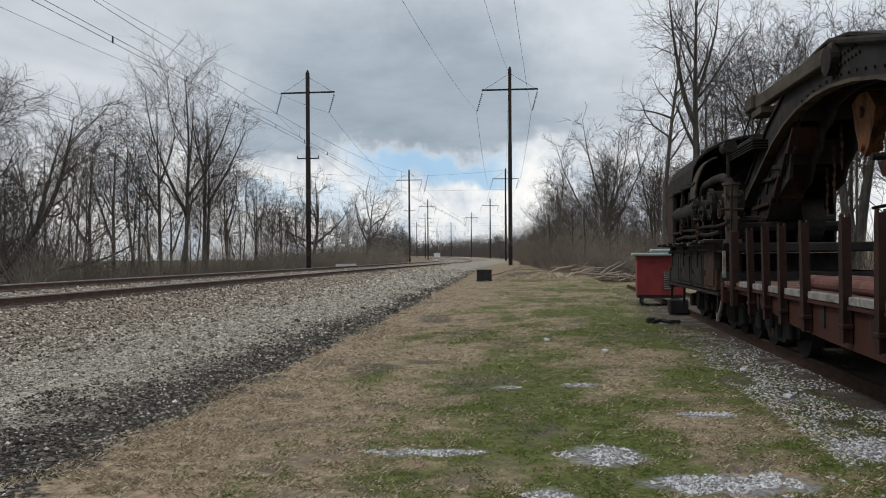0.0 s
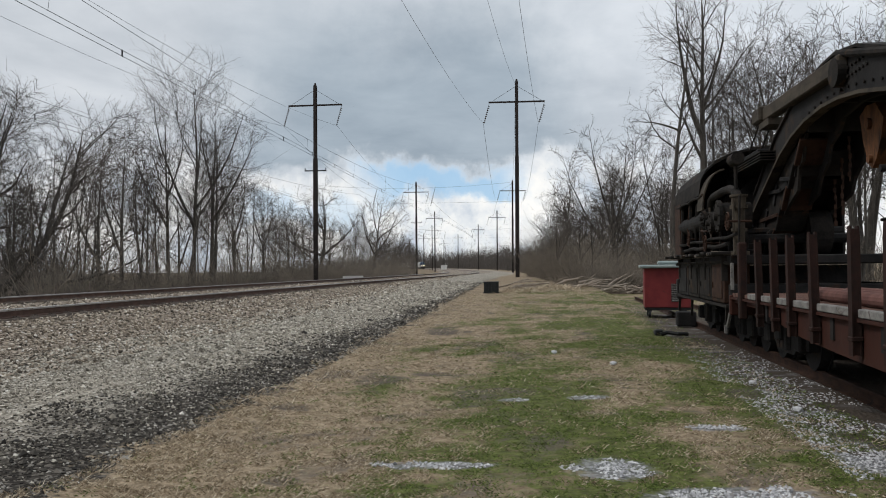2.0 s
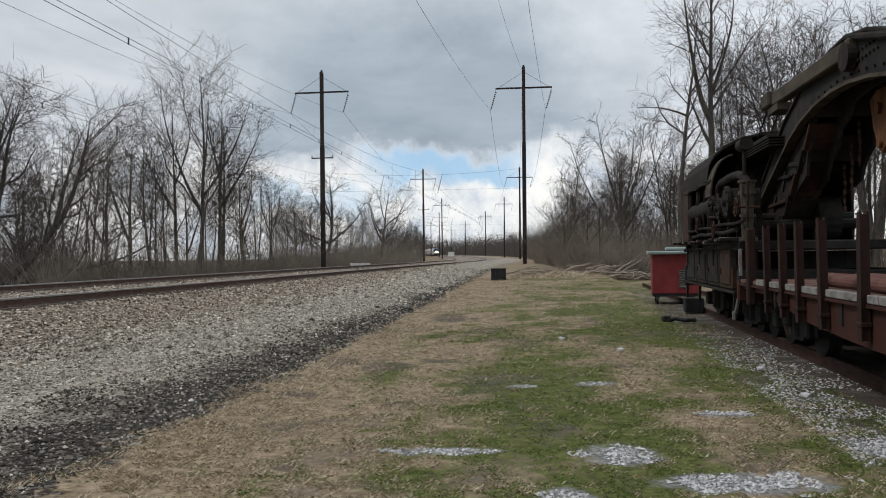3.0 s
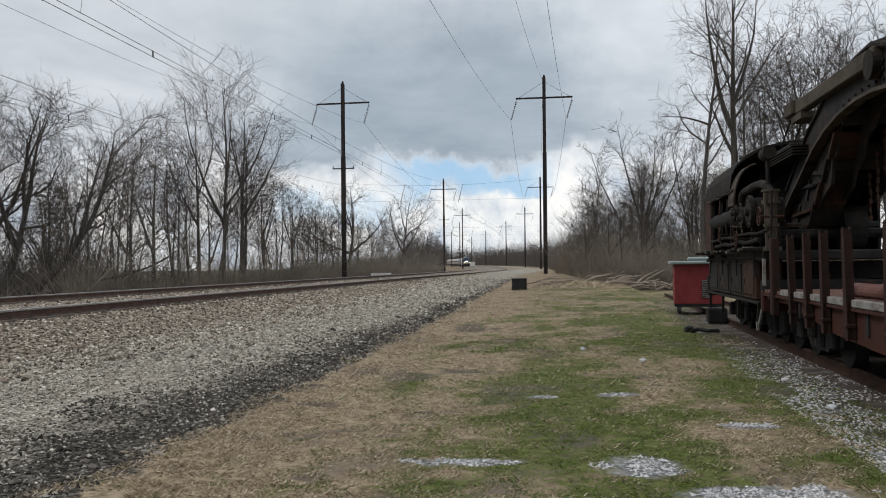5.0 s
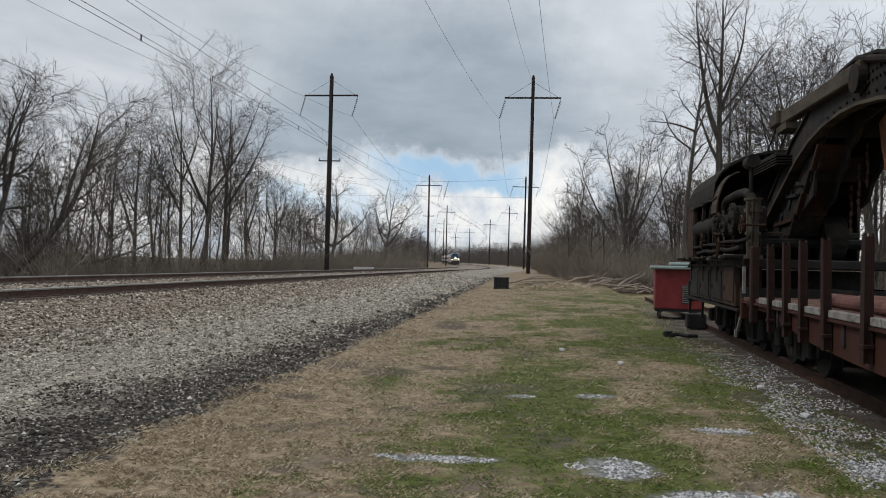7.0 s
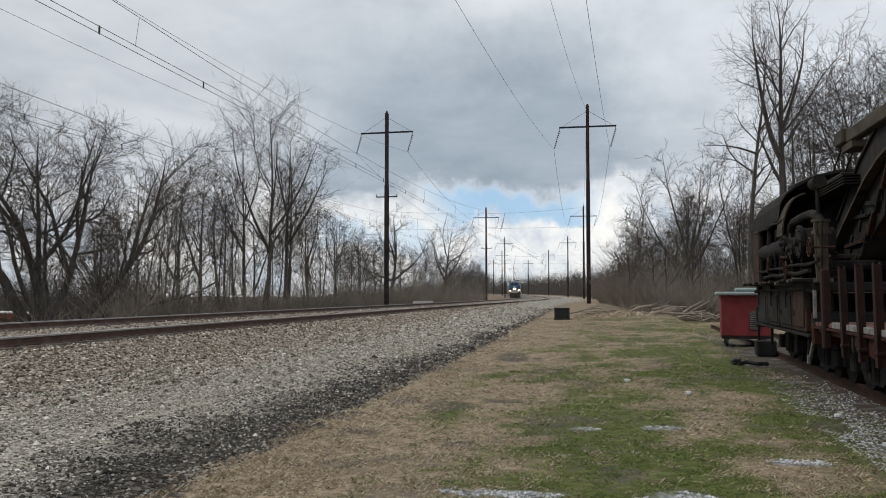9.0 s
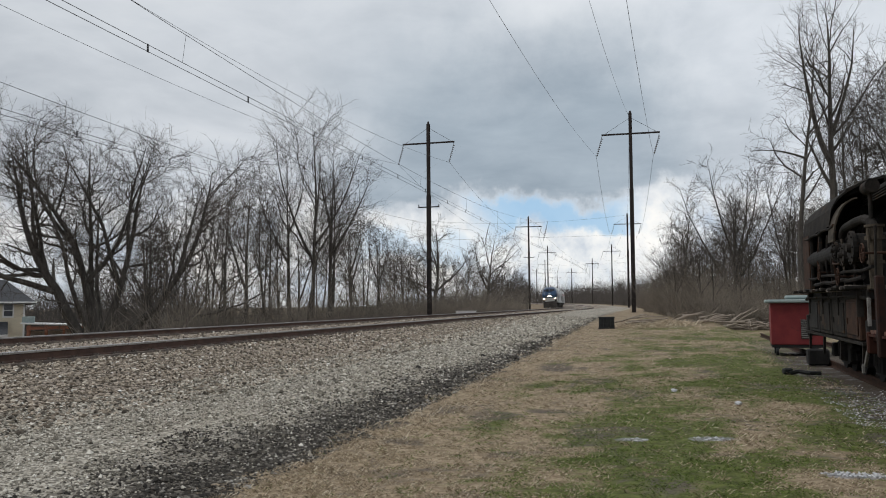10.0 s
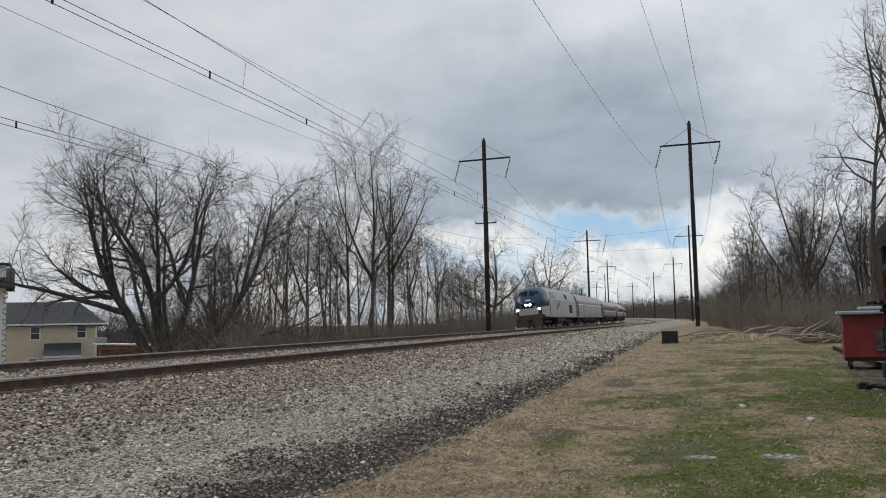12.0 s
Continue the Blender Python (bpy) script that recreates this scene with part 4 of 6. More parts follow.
def wheelset(parent, p, s, z, r=0.42, n=20):
    bm = bmesh.new()
    for x in (0.0, 1.5):
        cone(bm, (x - 0.06, 0, 0), (x + 0.07, 0, 0), r, r, n)
        cone(bm, (x + 0.07, 0, 0), (x + 0.10, 0, 0), r + 0.025, r + 0.02, n)
        cone(bm, (x - 0.10, 0, 0), (x - 0.06, 0, 0), 0.14, 0.14, 10)
    cone(bm, (-0.2, 0, 0), (1.7, 0, 0), 0.075, 0.075, 10)
    return part("wheelset", bm, M_IRON, parent, at=pose(p, s, z))


def side_frame(parent, x, s, z, gap=0.85):
    """A cast truck side with springs and axle boxes."""
    bm = bmesh.new()
    prism(bm, [(-gap - 0.3, 0.02), (-gap + 0.1, 0.16), (-0.35, 0.30), (0.35, 0.30), (gap - 0.1, 0.16), (gap + 0.3, 0.02), (gap + 0.3, -0.12), (gap - 0.2, -0.10), (0.4, -0.24), (-0.4, -0.24), (-gap + 0.2, -0.10), (-gap - 0.3, -0.12)], -0.07, 0.07)
    for q in (-gap, gap):
        box(bm, (-0.06, q, 0.0), (0.2, 0.3, 0.3), bevel=0.03)
    for q in (-0.2, 0.0, 0.2):
        cone(bm, (-0.08, q, -0.18), (-0.08, q, 0.18), 0.075, 0.075, 8)
    return part("truck_side", bm, M_IRON, parent, at=pose(x, s, z))


def flat_wagon():
    th = thing("flat_wagon", SIDE, "rusty red flat wagon with upright stakes on the siding", "rail wagon")
    s0, s1, zt = -0.6, 13.2, 1.10
    bm = bmesh.new()
    for x in (-0.74, 2.18):
        out = [(s0, zt), (s1, zt), (s1, zt - 0.10), (11.6, zt - 0.12), (10.6, zt - 0.24), (9.4, zt - 0.36), (8.0, zt - 0.42), (6.5, zt - 0.46), (4.6, zt - 0.42), (2.2, zt - 0.35), (0.2, zt - 0.10), (s0, zt - 0.10)]
        prism(bm, out, x - 0.02, x + 0.02)
        for dz in (zt - 0.02,):
            box(bm, (x - 0.03, (s0 + s1) / 2, dz), (0.1, s1 - s0, 0.035))
    part("side_sill", bm, M_CARRED, th, "faded oxide-red fish-belly side plates")
    bm = bmesh.new()
    for x in (0.45, 1.05):
        box(bm, (x, (s0 + s1) / 2, zt - 0.28), (0.06, s1 - s0, 0.5))
    for k in range(9):
        box(bm, (0.72, s0 + 0.8 + k * 1.35, zt - 0.16), (3.0, 0.09, 0.24))
    part("underframe", bm, M_IRON, th)
    for y in (s0, s1):
        bm = box(bmesh.new(), (0.72, y, zt - 0.14), (3.1, 0.12, 0.34), bevel=0.02)
        part("end_sill", bm, M_CARRED, th)
    # deck boards, each a piece
    me = finish("deck_board", box(bmesh.new(), (0, 0, 0), (3.0, 0.235, 0.06), bevel=0.006), [M_DECK])
    k, y = 0, s0 + 0.2
    while y < s1 - 0.1:
        ob = new("deck_board", me)
        ob.parent = th
        ob.matrix_local = pose(0.72 + random.uniform(-0.01, 0.01), y, zt + 0.03 + random.uniform(-0.006, 0.006))
        y += 0.245
    # stakes in their pockets, with white blocks between
    st = bmesh.new()
    for x in (-0.035, 0.035):
        prism(st, [(-0.055, -0.36), (0.055, -0.36), (0.05, 0.74), (0.03, 0.88), (-0.03, 0.88), (-0.05, 0.74)], x - 0.008, x + 0.008)
    box(st, (0, 0, 0.25), (0.075, 0.094, 1.2))
    st = finish("stake", st, [M_STAKE])
    pk = bmesh.new()
    box(pk, (0.0, 0, -0.20), (0.11, 0.13, 0.05), bevel=0.01)
    pk = finish("stake_pocket", pk, [M_STAKE])
    blk = finish("edge_block", box(bmesh.new(), (0, 0, 0), (0.08, 0.64, 0.085), bevel=0.01), [M_WHITEPAINT])
    rows = [12.0, 11.2, 10.37, 9.62, 8.72, 7.5, 6.65, 5.75, 4.85, 3.95, 3.05, 2.15, 1.25, 0.35]
    for k, y in enumerate(rows[1:]):
        for x, sg in ((-0.82, 1), (2.26, -1)):
            for nm, me in (("stake", st), ("stake_pocket", pk)):
                ob = new(nm, me)
                ob.parent = th
                ob.matrix_local = pose(x, y, zt, random.uniform(-0.8, 0.8), random.uniform(-1.0, 1.0), 0 if sg > 0 else 180)
            if sg > 0:
                ob = new("edge_block", blk)
                ob.parent = th
                ob.matrix_local = pose(x + 0.04, (y + rows[k]) / 2, zt + 0.046, 0, 0, random.uniform(-0.6, 0.6)) @ Matrix.Diagonal((1, (rows[k] - y - 0.13) / 0.64, 1, 1))
    part("end_post", box(bmesh.new(), (-0.80, 12.35, zt + 0.28), (0.12, 0.16, 1.2), bevel=0.02), M_STAKE, th)
    for s in (12.2, 1.0):
        for x in (-0.02, 1.52):
            side_frame(th, x - 0.12 if x < 1 else x + 0.12, s, 0.52)
        for q in (-0.8, 0.8):
            wheelset(th, 0, s + q, 0.53)
        part("bolster", box(bmesh.new(), (0.75, s, 0.62), (2.2, 0.34, 0.28), bevel=0.03), M_IRON, th)
    bm = bmesh.new()
    box(bm, (0.75, s1 + 0.25, 0.85), (0.26, 0.6, 0.26), bevel=0.04)
    part("coupler", bm, M_IRON2, th)
    # load on the deck
    rg = random.Random(2)
    for k in range(6):
        x = -0.45 + k * 0.2
        bm = bmesh.new()
        cone(bm, (0, 1.0 + rg.uniform(0, 1), 0), (0, 11.4 - rg.uniform(0, 1.2), 0), 0.075, 0.075, 12)
        tagged(part("steel_pipe", bm, M_PIPE, None, at=SIDE @ pose(x, 0, zt + 0.138, 0, 0, rg.uniform(-0.5, 0.5)), smooth=False), "long rusty pink-brown steel pipe lying on the wagon deck", "pipe", "pipes on the wagon")
    bm = box(bmesh.new(), (0, 0, 0), (0.5, 5.6, 0.52), bevel=0.03)
    for k in range(7):
        box(bm, (-0.27, -2.6 + 0.86 * k, 0), (0.05, 0.08, 0.52))
    box(bm, (0, 0, 0.29), (0.62, 5.7, 0.05))
    tagged(part("boom_rest_beam", bm, M_IRON2, None, at=SIDE @ pose(1.5, 8.6, zt + 0.33)), "long black steel beam lying on the wagon deck", "beam")
    bm = bmesh.new()
    for k in range(5):
        cone(bm, (0, 0.1 * k, 0.0), (0, 0.1 * k + 0.08, 0), 0.16 - 0.01 * k, 0.16, 10)
    tagged(part("chain_heap", bm, M_RUST, None, at=SIDE @ pose(1.6, 4.6, zt + 0.23)), "rusty coiled chain heap on the wagon deck", "chain")


flat_wagon()


def crane():
    th = thing("wrecking_crane", SIDE, "old black steam wrecking crane with a curved boom", "railway crane")
    # under-carriage
    bm = bmesh.new()
    for x in (-0.62, 2.06):
        prism(bm, [(13.7, 0.98), (20.2, 0.98), (20.2, 1.30), (13.7, 1.30)], x - 0.05, x + 0.05)
    box(bm, (0.72, 16.9, 1.12), (2.6, 6.4, 0.25))
    box(bm, (0.72, 13.7, 1.05), (2.9, 0.16, 0.5), bevel=0.02)
    box(bm, (0.72, 20.1, 1.05), (2.9, 0.16, 0.5), bevel=0.02)
    part("carriage_frame", bm, M_IRON, th)
    for s in (15.0, 18.4):
        for q in (-0.95, 0.0, 0.95):
            wheelset(th, 0, s + q, 0.50, 0.40, 18)
        for x in (-0.16, 1.66):
            side_frame(th, x, s, 0.52, 0.95)
    # tool boxes along the side
    for k, (s, w, m) in enumerate(((14.5, 1.1, M_RUST), (15.75, 1.3, M_IRON2), (17.2, 1.3, M_IRON2), (18.7, 1.4, M_IRON))):
        bm = box(bmesh.new(), (-0.55, s, 1.31), (0.45, w, 0.72), bevel=0.02)
        tb = part("tool_box", bm, m, th)
        bm = box(bmesh.new(), (-0.785, s, 1.31), (0.02, w * 0.82, 0.56), bevel=0.008)
        box(bm, (-0.80, s + w * 0.3, 1.26), (0.03, 0.04, 0.10))
        part("box_door", bm, m, tb)
        bm = box(bmesh.new(), (-0.56, s, 1.69), (0.52, w + 0.06, 0.04), bevel=0.01)
        part("box_lid", bm, M_IRON2, tb)
    part("running_board", box(bmesh.new(), (-0.62, 16.8, 0.91), (0.34, 6.2, 0.05)), M_IRON2, th)
    part("marker_post", box(bmesh.new(), (-0.82, 13.0, 1.44), (0.05, 0.05, 0.44), bevel=0.006), M_WHITEPAINT, th, "chipped white marker post")
    for k in range(4):
        part("step_iron", box(bmesh.new(), (-0.72, 14.0 + 1.9 * k, 0.72), (0.05, 0.06, 0.42), pose(0, 0, 0, 14, 0, 0)), M_IRON2, th)
    part("outrigger_foot", box(bmesh.new(), (-0.30, 21.6, 0.20), (0.5, 0.4, 0.40), bevel=0.03), M_IRON, th)
    bm = bmesh.new()
    cone(bm, (-0.74, 13.6, 0.80), (-0.74, 13.85, 0.55), 0.03, 0.03, 6)
    box(bm, (-0.76, 13.9, 0.5), (0.04, 0.06, 0.14))
    part("pale_lever", bm, M_WHITEPAINT, th)
    # turntable and house
    part("turntable_ring", cone(bmesh.new(), (0.72, 15.6, 1.30), (0.72, 15.6, 1.62), 1.28, 1.28, 28), M_IRON, th)
    part("house_floor", box(bmesh.new(), (0.72, 16.7, 1.72), (2.9, 6.4, 0.16), bevel=0.02), M_IRON, th)
    bm = bmesh.new()
    # curved roof sheet, over posts
    n = 14
    arc = [(0.72 - 1.48 * math.cos(math.pi * k / n), 3.12 + 0.95 * math.sin(math.pi * k / n) ** 0.8) for k in range(n + 1)]
    va = [[bm.verts.new((x, y, z + d)) for x, z in arc] for y, d in ((16.4, 0.02), (20.0, 0.02), (20.0, -0.03), (16.4, -0.03))]
    for i in range(4):
        a, b = va[i], va[(i + 1) % 4]
        for k in range(n):
            bm.faces.new((a[k], a[k + 1], b[k + 1], b[k]))
    bmesh.ops.recalc_face_normals(bm, faces=bm.faces)
    part("roof_sheet", bm, M_IRON2, th, "curved sooty sheet roof")
    bm = bmesh.new()
    vs = [bm.verts.new((x, 19.98, z)) for x, z in arc] + [bm.verts.new((2.2, 19.98, 1.8)), bm.verts.new((-0.76, 19.98, 1.8))]
    bm.faces.new(vs)
    bmesh.ops.solidify(bm, geom=bm.faces[:], thickness=0.05)
    part("end_wall", bm, M_IRON, th)
    part("far_side_wall", box(bmesh.new(), (2.18, 18.4, 2.45), (0.05, 3.2, 1.35)), M_IRON, th)
    part("near_side_wall", box(bmesh.new(), (-0.74, 19.55, 2.45), (0.05, 0.9, 1.35)), M_RUST, th, "rust-streaked narrow side sheet")
    part("front_bulkhead", box(bmesh.new(), (0.85, 16.9, 2.6), (1.9, 0.08, 1.7)), M_IRON, th)
    for s in (16.5, 17.8, 19.0):
        part("roof_post", box(bmesh.new(), (-0.72, s, 2.45), (0.06, 0.06, 1.4)), M_IRON2, th)
    part("roof_deck", box(bmesh.new(), (0.7, 15.9, 3.72), (1.4, 2.6, 0.10), bevel=0.02), M_IRON, th)
    bm = bmesh.new()
    for k in range(4):
        box(bm, (0.7, 15.6, 3.52 + 0.05 * k), (1.5, 2.7, 0.02))
    part("roof_louvre", bm, M_IRON2, th)
    # machinery
    bm = cone(bmesh.new(), (0.75, 16.6, 2.75), (0.75, 19.5, 2.75), 0.78, 0.78, 24)
    cone(bm, (0.75, 18.9, 3.4), (0.75, 18.9, 4.12), 0.24, 0.30, 14)
    part("boiler", bm, M_IRON, th)
    bm = cone(bmesh.new(), (-0.60, 16.2, 2.56), (-0.60, 19.3, 2.56), 0.18, 0.18, 20)
    cone(bm, (-0.60, 15.9, 2.56), (-0.60, 16.2, 2.56), 0.23, 0.23, 20)
    part("steam_cylinder", bm, M_IRON, th)
    bm = pipe(bmesh.new(), [(-0.62, 15.98, 2.6), (-0.62, 15.96, 2.8), (-0.62, 15.85, 2.92), (-0.62, 15.6, 2.98), (-0.62, 14.6, 3.0), (-0.62, 14.0, 2.98), (-0.62, 13.6, 2.9), (-0.60, 13.4, 2.75)], 0.075, 12)
    part("steam_pipe", bm, M_IRON2, th)
    bm = bmesh.new()
    cone(bm, (-0.62, 13.35, 1.8), (-0.62, 13.35, 2.6), 0.09, 0.10, 18)
    for z0, z1, r in ((1.8, 1.86, 0.16), (2.2, 2.25, 0.13), (2.58, 2.64, 0.15), (2.64, 2.78, 0.12), (2.78, 2.82, 0.15)):
        cone(bm, (-0.62, 13.35, z0), (-0.62, 13.35, z1), r, r, 18)
    part("governor_column", bm, M_DUST, th, "dusty grey flanged column")
    bm = cone(bmesh.new(), (-0.62, 13.35, 3.45), (-0.62, 13.75, 3.45), 0.11, 0.11, 16)
    cone(bm, (-0.62, 13.55, 2.7), (-0.62, 13.55, 3.36), 0.035, 0.03, 8)
    part("whistle_drum", bm, M_IRON2, th)
    bm = bmesh.new()
    for s, z, r in ((15.1, 2.25, 0.36), (14.4, 2.1, 0.30)):
        cone(bm, (-0.30, s, z), (-0.2, s, z), r, r, 22)
        cone(bm, (-0.34, s, z), (1.6, s, z), 0.09, 0.09, 8)
        for k in range(16):
            c = 2 * math.pi * k / 16
            box(bm, (-0.25, s + r * math.cos(c), z + r * math.sin(c)), (0.1, 0.06, 0.06), pose(0, 0, 0, math.degrees(c)))
    part("winch_gear", bm, M_IRON, th)
    bm = cone(bmesh.new(), (0.72, 14.4, 2.2), (1.1, 14.4, 2.2), 0.4, 0.4, 18)
    part("hoist_drum", bm, M_IRON2, th)
    # fittings along the near side: valve chests, hand wheels, levers, rods and pipes
    for s, z, r in ((14.0, 2.50, 0.24), (14.75, 2.42, 0.17), (15.45, 2.55, 0.13)):
        bm = cone(bmesh.new(), (-0.82, s, z), (-0.30, s, z), r, r, 20)
        cone(bm, (-0.86, s, z), (-0.80, s, z), r * 1.18, r * 1.18, 20)
        cone(bm, (-0.92, s, z), (-0.86, s, z), r * 0.3, r * 0.35, 12)
        for k in range(8):
            c = 2 * math.pi * k / 8
            cone(bm, (-0.885, s + r * math.cos(c), z + r * math.sin(c)), (-0.86, s + r * math.cos(c), z + r * math.sin(c)), 0.02, 0.02, 6)
        part("valve_chest", bm, M_IRON2, th)
    for s, z in ((13.0, 2.35), (15.1, 2.05), (17.1, 2.2)):
        bm = bmesh.new()
        ringp = [(-0.88, s + 0.15 * math.cos(2 * math.pi * k / 14), z + 0.15 * math.sin(2 * math.pi * k / 14)) for k in range(15)]
        pipe(bm, ringp, 0.014, 6)
        for k in range(3):
            c = math.pi * k / 3
            pipe(bm, [(-0.88, s + 0.15 * math.cos(c), z + 0.15 * math.sin(c)), (-0.88, s - 0.15 * math.cos(c), z - 0.15 * math.sin(c))], 0.009, 5)
        cone(bm, (-0.88, s, z), (-0.5, s, z), 0.02, 0.02, 8)
        part("hand_wheel", bm, M_RUST, th)
    for k, (s, tilt) in enumerate(((12.85, 8), (13.15, -5), (14.4, 12), (15.2, -8), (15.8, 4))):
        bm = box(bmesh.new(), (0, 0, 0.42), (0.03, 0.05, 0.84), bevel=0.006)
        cone(bm, (0, 0, 0.84), (0, 0, 0.96), 0.022, 0.026, 8)
        part("control_lever", bm, M_DUST if k % 2 else M_IRON2, th, at=pose(-0.74, s, 1.8, tilt, 0, 0))
    for z, s0, s1, r in ((2.12, 12.9, 19.2, 0.030), (1.98, 13.6, 18.4, 0.040), (3.05, 16.0, 19.6, 0.028), (2.32, 13.4, 16.2, 0.022), (1.66, 13.2, 19.8, 0.03)):
        pts = [(-0.76, s0 + (s1 - s0) * k / 8, z + 0.02 * math.sin(2.1 * k + 7 * z)) for k in range(9)]
        part("side_pipe", pipe(bmesh.new(), pts, r, 8), M_IRON2 if r > 0.025 else M_RUST, th)
    for k, (s, z) in enumerate(((16.2, 2.98), (17.0, 2.95), (18.0, 3.0), (19.1, 2.94))):
        bm = pipe(bmesh.new(), [(-0.70, s, z), (-0.74, s + 0.05, z - 0.5), (-0.70, s + 0.1 * (k % 2), 1.85)], 0.03, 8)
        part("drop_pipe", bm, M_IRON2 if k % 2 else M_RUST, th)
    for s in (16.9, 17.6, 18.3, 19.0):
        part("boiler_band", cone(bmesh.new(), (0.75, s, 2.75), (0.75, s + 0.06, 2.75), 0.80, 0.80, 28), M_RUST, th)
    # ragged deck planks that overhang the carriage
    rk = random.Random(14)
    for k in range(22):
        wd = rk.uniform(0.18, 0.26)
        part("deck_plank", box(bmesh.new(), (-0.72 - rk.uniform(0, 0.16), 13.4 + 0.29 * k, 1.83 + rk.uniform(-0.015, 0.02)), (0.5, wd, 0.05), pose(0, 0, 0, rk.uniform(-3, 3), rk.uniform(-4, 4), rk.uniform(-4, 4)), bevel=0.008), M_TIE if rk.random() < 0.3 else M_IRON2, th)
    # brackets, hatches and the hood on the roof
    for s in (13.9, 15.6, 17.3, 19.0):
        part("bracket", prism(bmesh.new(), [(s - 0.03, 1.78), (s + 0.03, 1.78), (s + 0.03, 1.35), (s - 0.03, 1.35)], -0.82, -0.72), M_IRON2, th)
    part("roof_hatch", box(bmesh.new(), (-0.1, 17.2, 3.92), (0.55, 0.7, 0.16), pose(0, 0, 0, 4, -24, 0), bevel=0.03), M_IRON2, th)
    bm = bmesh.new()
    hood = [(-0.76 + 0.42 * (1 - math.cos(math.pi / 2 * k / 8)), 2.75 + 0.8 * math.sin(math.pi / 2 * k / 8)) for k in range(9)]
    for (xa, za), (xb, zb) in zip(hood[:-1], hood[1:]):
        bm.faces.new([bm.verts.new(p) for p in ((xa, 15.9, za), (xa, 16.5, za), (xb, 16.5, zb), (xb, 15.9, zb))])
    bmesh.ops.remove_doubles(bm, verts=bm.verts, dist=0.001)
    bmesh.ops.solidify(bm, geom=bm.faces[:], thickness=0.03)
    part("roof_hood", bm, M_DUST, th, "rust-edged rounded roof hood")
    # ribs and chains under the boom
    for k in range(7):
        s = 12.9 + 0.42 * k
        z = 3.45 - 0.34 * k
        part("boom_rib", box(bmesh.new(), (0.45, s, max(z, 2.05)), (0.5, 0.06, 0.5), pose(0, 0, 0, 42, 0, 0), bevel=0.008), M_IRON2 if k % 2 else M_RUST, th)
    for s, z0, z1 in ((12.6, 3.6, 2.9), (12.95, 3.3, 2.35), (13.3, 3.0, 2.2)):
        bm = bmesh.new()
        n = int((z0 - z1) / 0.07)
        for k in range(n):
            box(bm, (0.9, s + 0.02 * math.sin(k), z0 - 0.07 * k), (0.012 if k % 2 else 0.05, 0.05 if k % 2 else 0.012, 0.085), bevel=0.004)
        part("chain", bm, M_RUST, th)
    part("side_rail", pipe(bmesh.new(), [(2.1, 12.9, 2.45), (2.1, 14.6, 2.42)], 0.03, 8), M_IRON2, th)
    # boom: a curved near cheek, a deeper far web, a flanged lower edge and a dipping head
    cheek = [(15.8, 3.0), (14.2, 3.88), (12.9, 4.33), (11.6, 4.5), (11.0, 4.53), (10.2, 4.42), (9.2, 4.12), (8.0, 3.7), (6.6, 3.1), (6.5, 2.75), (8.0, 3.28), (9.1, 3.63), (10.7, 3.87), (12.2, 3.85), (13.6, 3.52), (15.0, 2.92), (16.6, 2.16), (17.0, 2.3)]
    web = [(17.0, 1.85), (17.0, 3.1), (14.2, 3.9), (12.6, 4.2), (11.0, 4.45), (9.2, 4.1), (9.3, 3.75), (11.2, 3.92), (12.0, 3.84), (12.25, 3.62), (12.6, 3.5), (12.75, 3.25), (13.1, 3.05), (13.3, 2.78), (13.9, 2.62), (14.3, 2.58), (14.6, 2.28), (15.0, 1.85)]
    part("boom_cheek", prism(bmesh.new(), cheek, 0.22, 0.27), M_IRON, th)
    for x in (0.62, 1.14):
        part("boom_web", prism(bmesh.new(), web, x, x + 0.05), M_IRON, th)
    foot = [(17.0, 1.85), (16.6, 2.18), (15.0, 2.90), (13.6, 3.48), (12.7, 3.72), (12.9, 3.3), (13.1, 3.2), (13.2, 2.85), (13.6, 2.7), (14.0, 2.5), (14.4, 2.4), (14.7, 1.85)]
    part("boom_foot_plate", prism(bmesh.new(), foot, 0.28, 0.33), M_IRON2, th)
    for k, (y, z, ln) in enumerate(((15.6, 2.15, 1.8), (14.9, 2.5, 1.2), (14.5, 2.95, 0.9), (13.7, 3.1, 0.7))):
        part("stiffener", box(bmesh.new(), (0.25, y, z), (0.06, ln, 0.07), pose(0, 0, 0, -6 + 4 * k), bevel=0.01), M_RUST if k == 1 else M_IRON, th)
    back = cheek[:9]
    for (y0, z0), (y1, z1) in zip(back[:-1], back[1:]):
        ln = math.hypot(y1 - y0, z1 - z0)
        part("top_plate", box(bmesh.new(), (0.705, (y0 + y1) / 2, (z0 + z1) / 2 + 0.02), (1.06, ln + 0.03, 0.04), pose(0, 0, 0, math.degrees(math.atan2(z1 - z0, y1 - y0)))), M_IRON2, th, "dull grey-brown arched top plate")
    bm = bmesh.new()
    box(bm, (0.705, 9.9, 4.27), (1.14, 2.1, 0.10), pose(0, 0, 0, 14), bevel=0.03)
    part("head_cover", bm, M_IRON2, th)
    flange = [(16.8, 2.12), (15.0, 2.92), (13.6, 3.52), (12.9, 3.72), (12.2, 3.84), (11.4, 3.89), (10.7, 3.87), (9.9, 3.78), (9.1, 3.63), (8.0, 3.28), (6.5, 2.75)]
    strip = [(y, z + 0.025) for y, z in flange] + [(y, z - 0.025) for y, z in flange[::-1]]
    part("boom_flange", prism(bmesh.new(), strip, 0.11, 0.27), M_DUST, th)
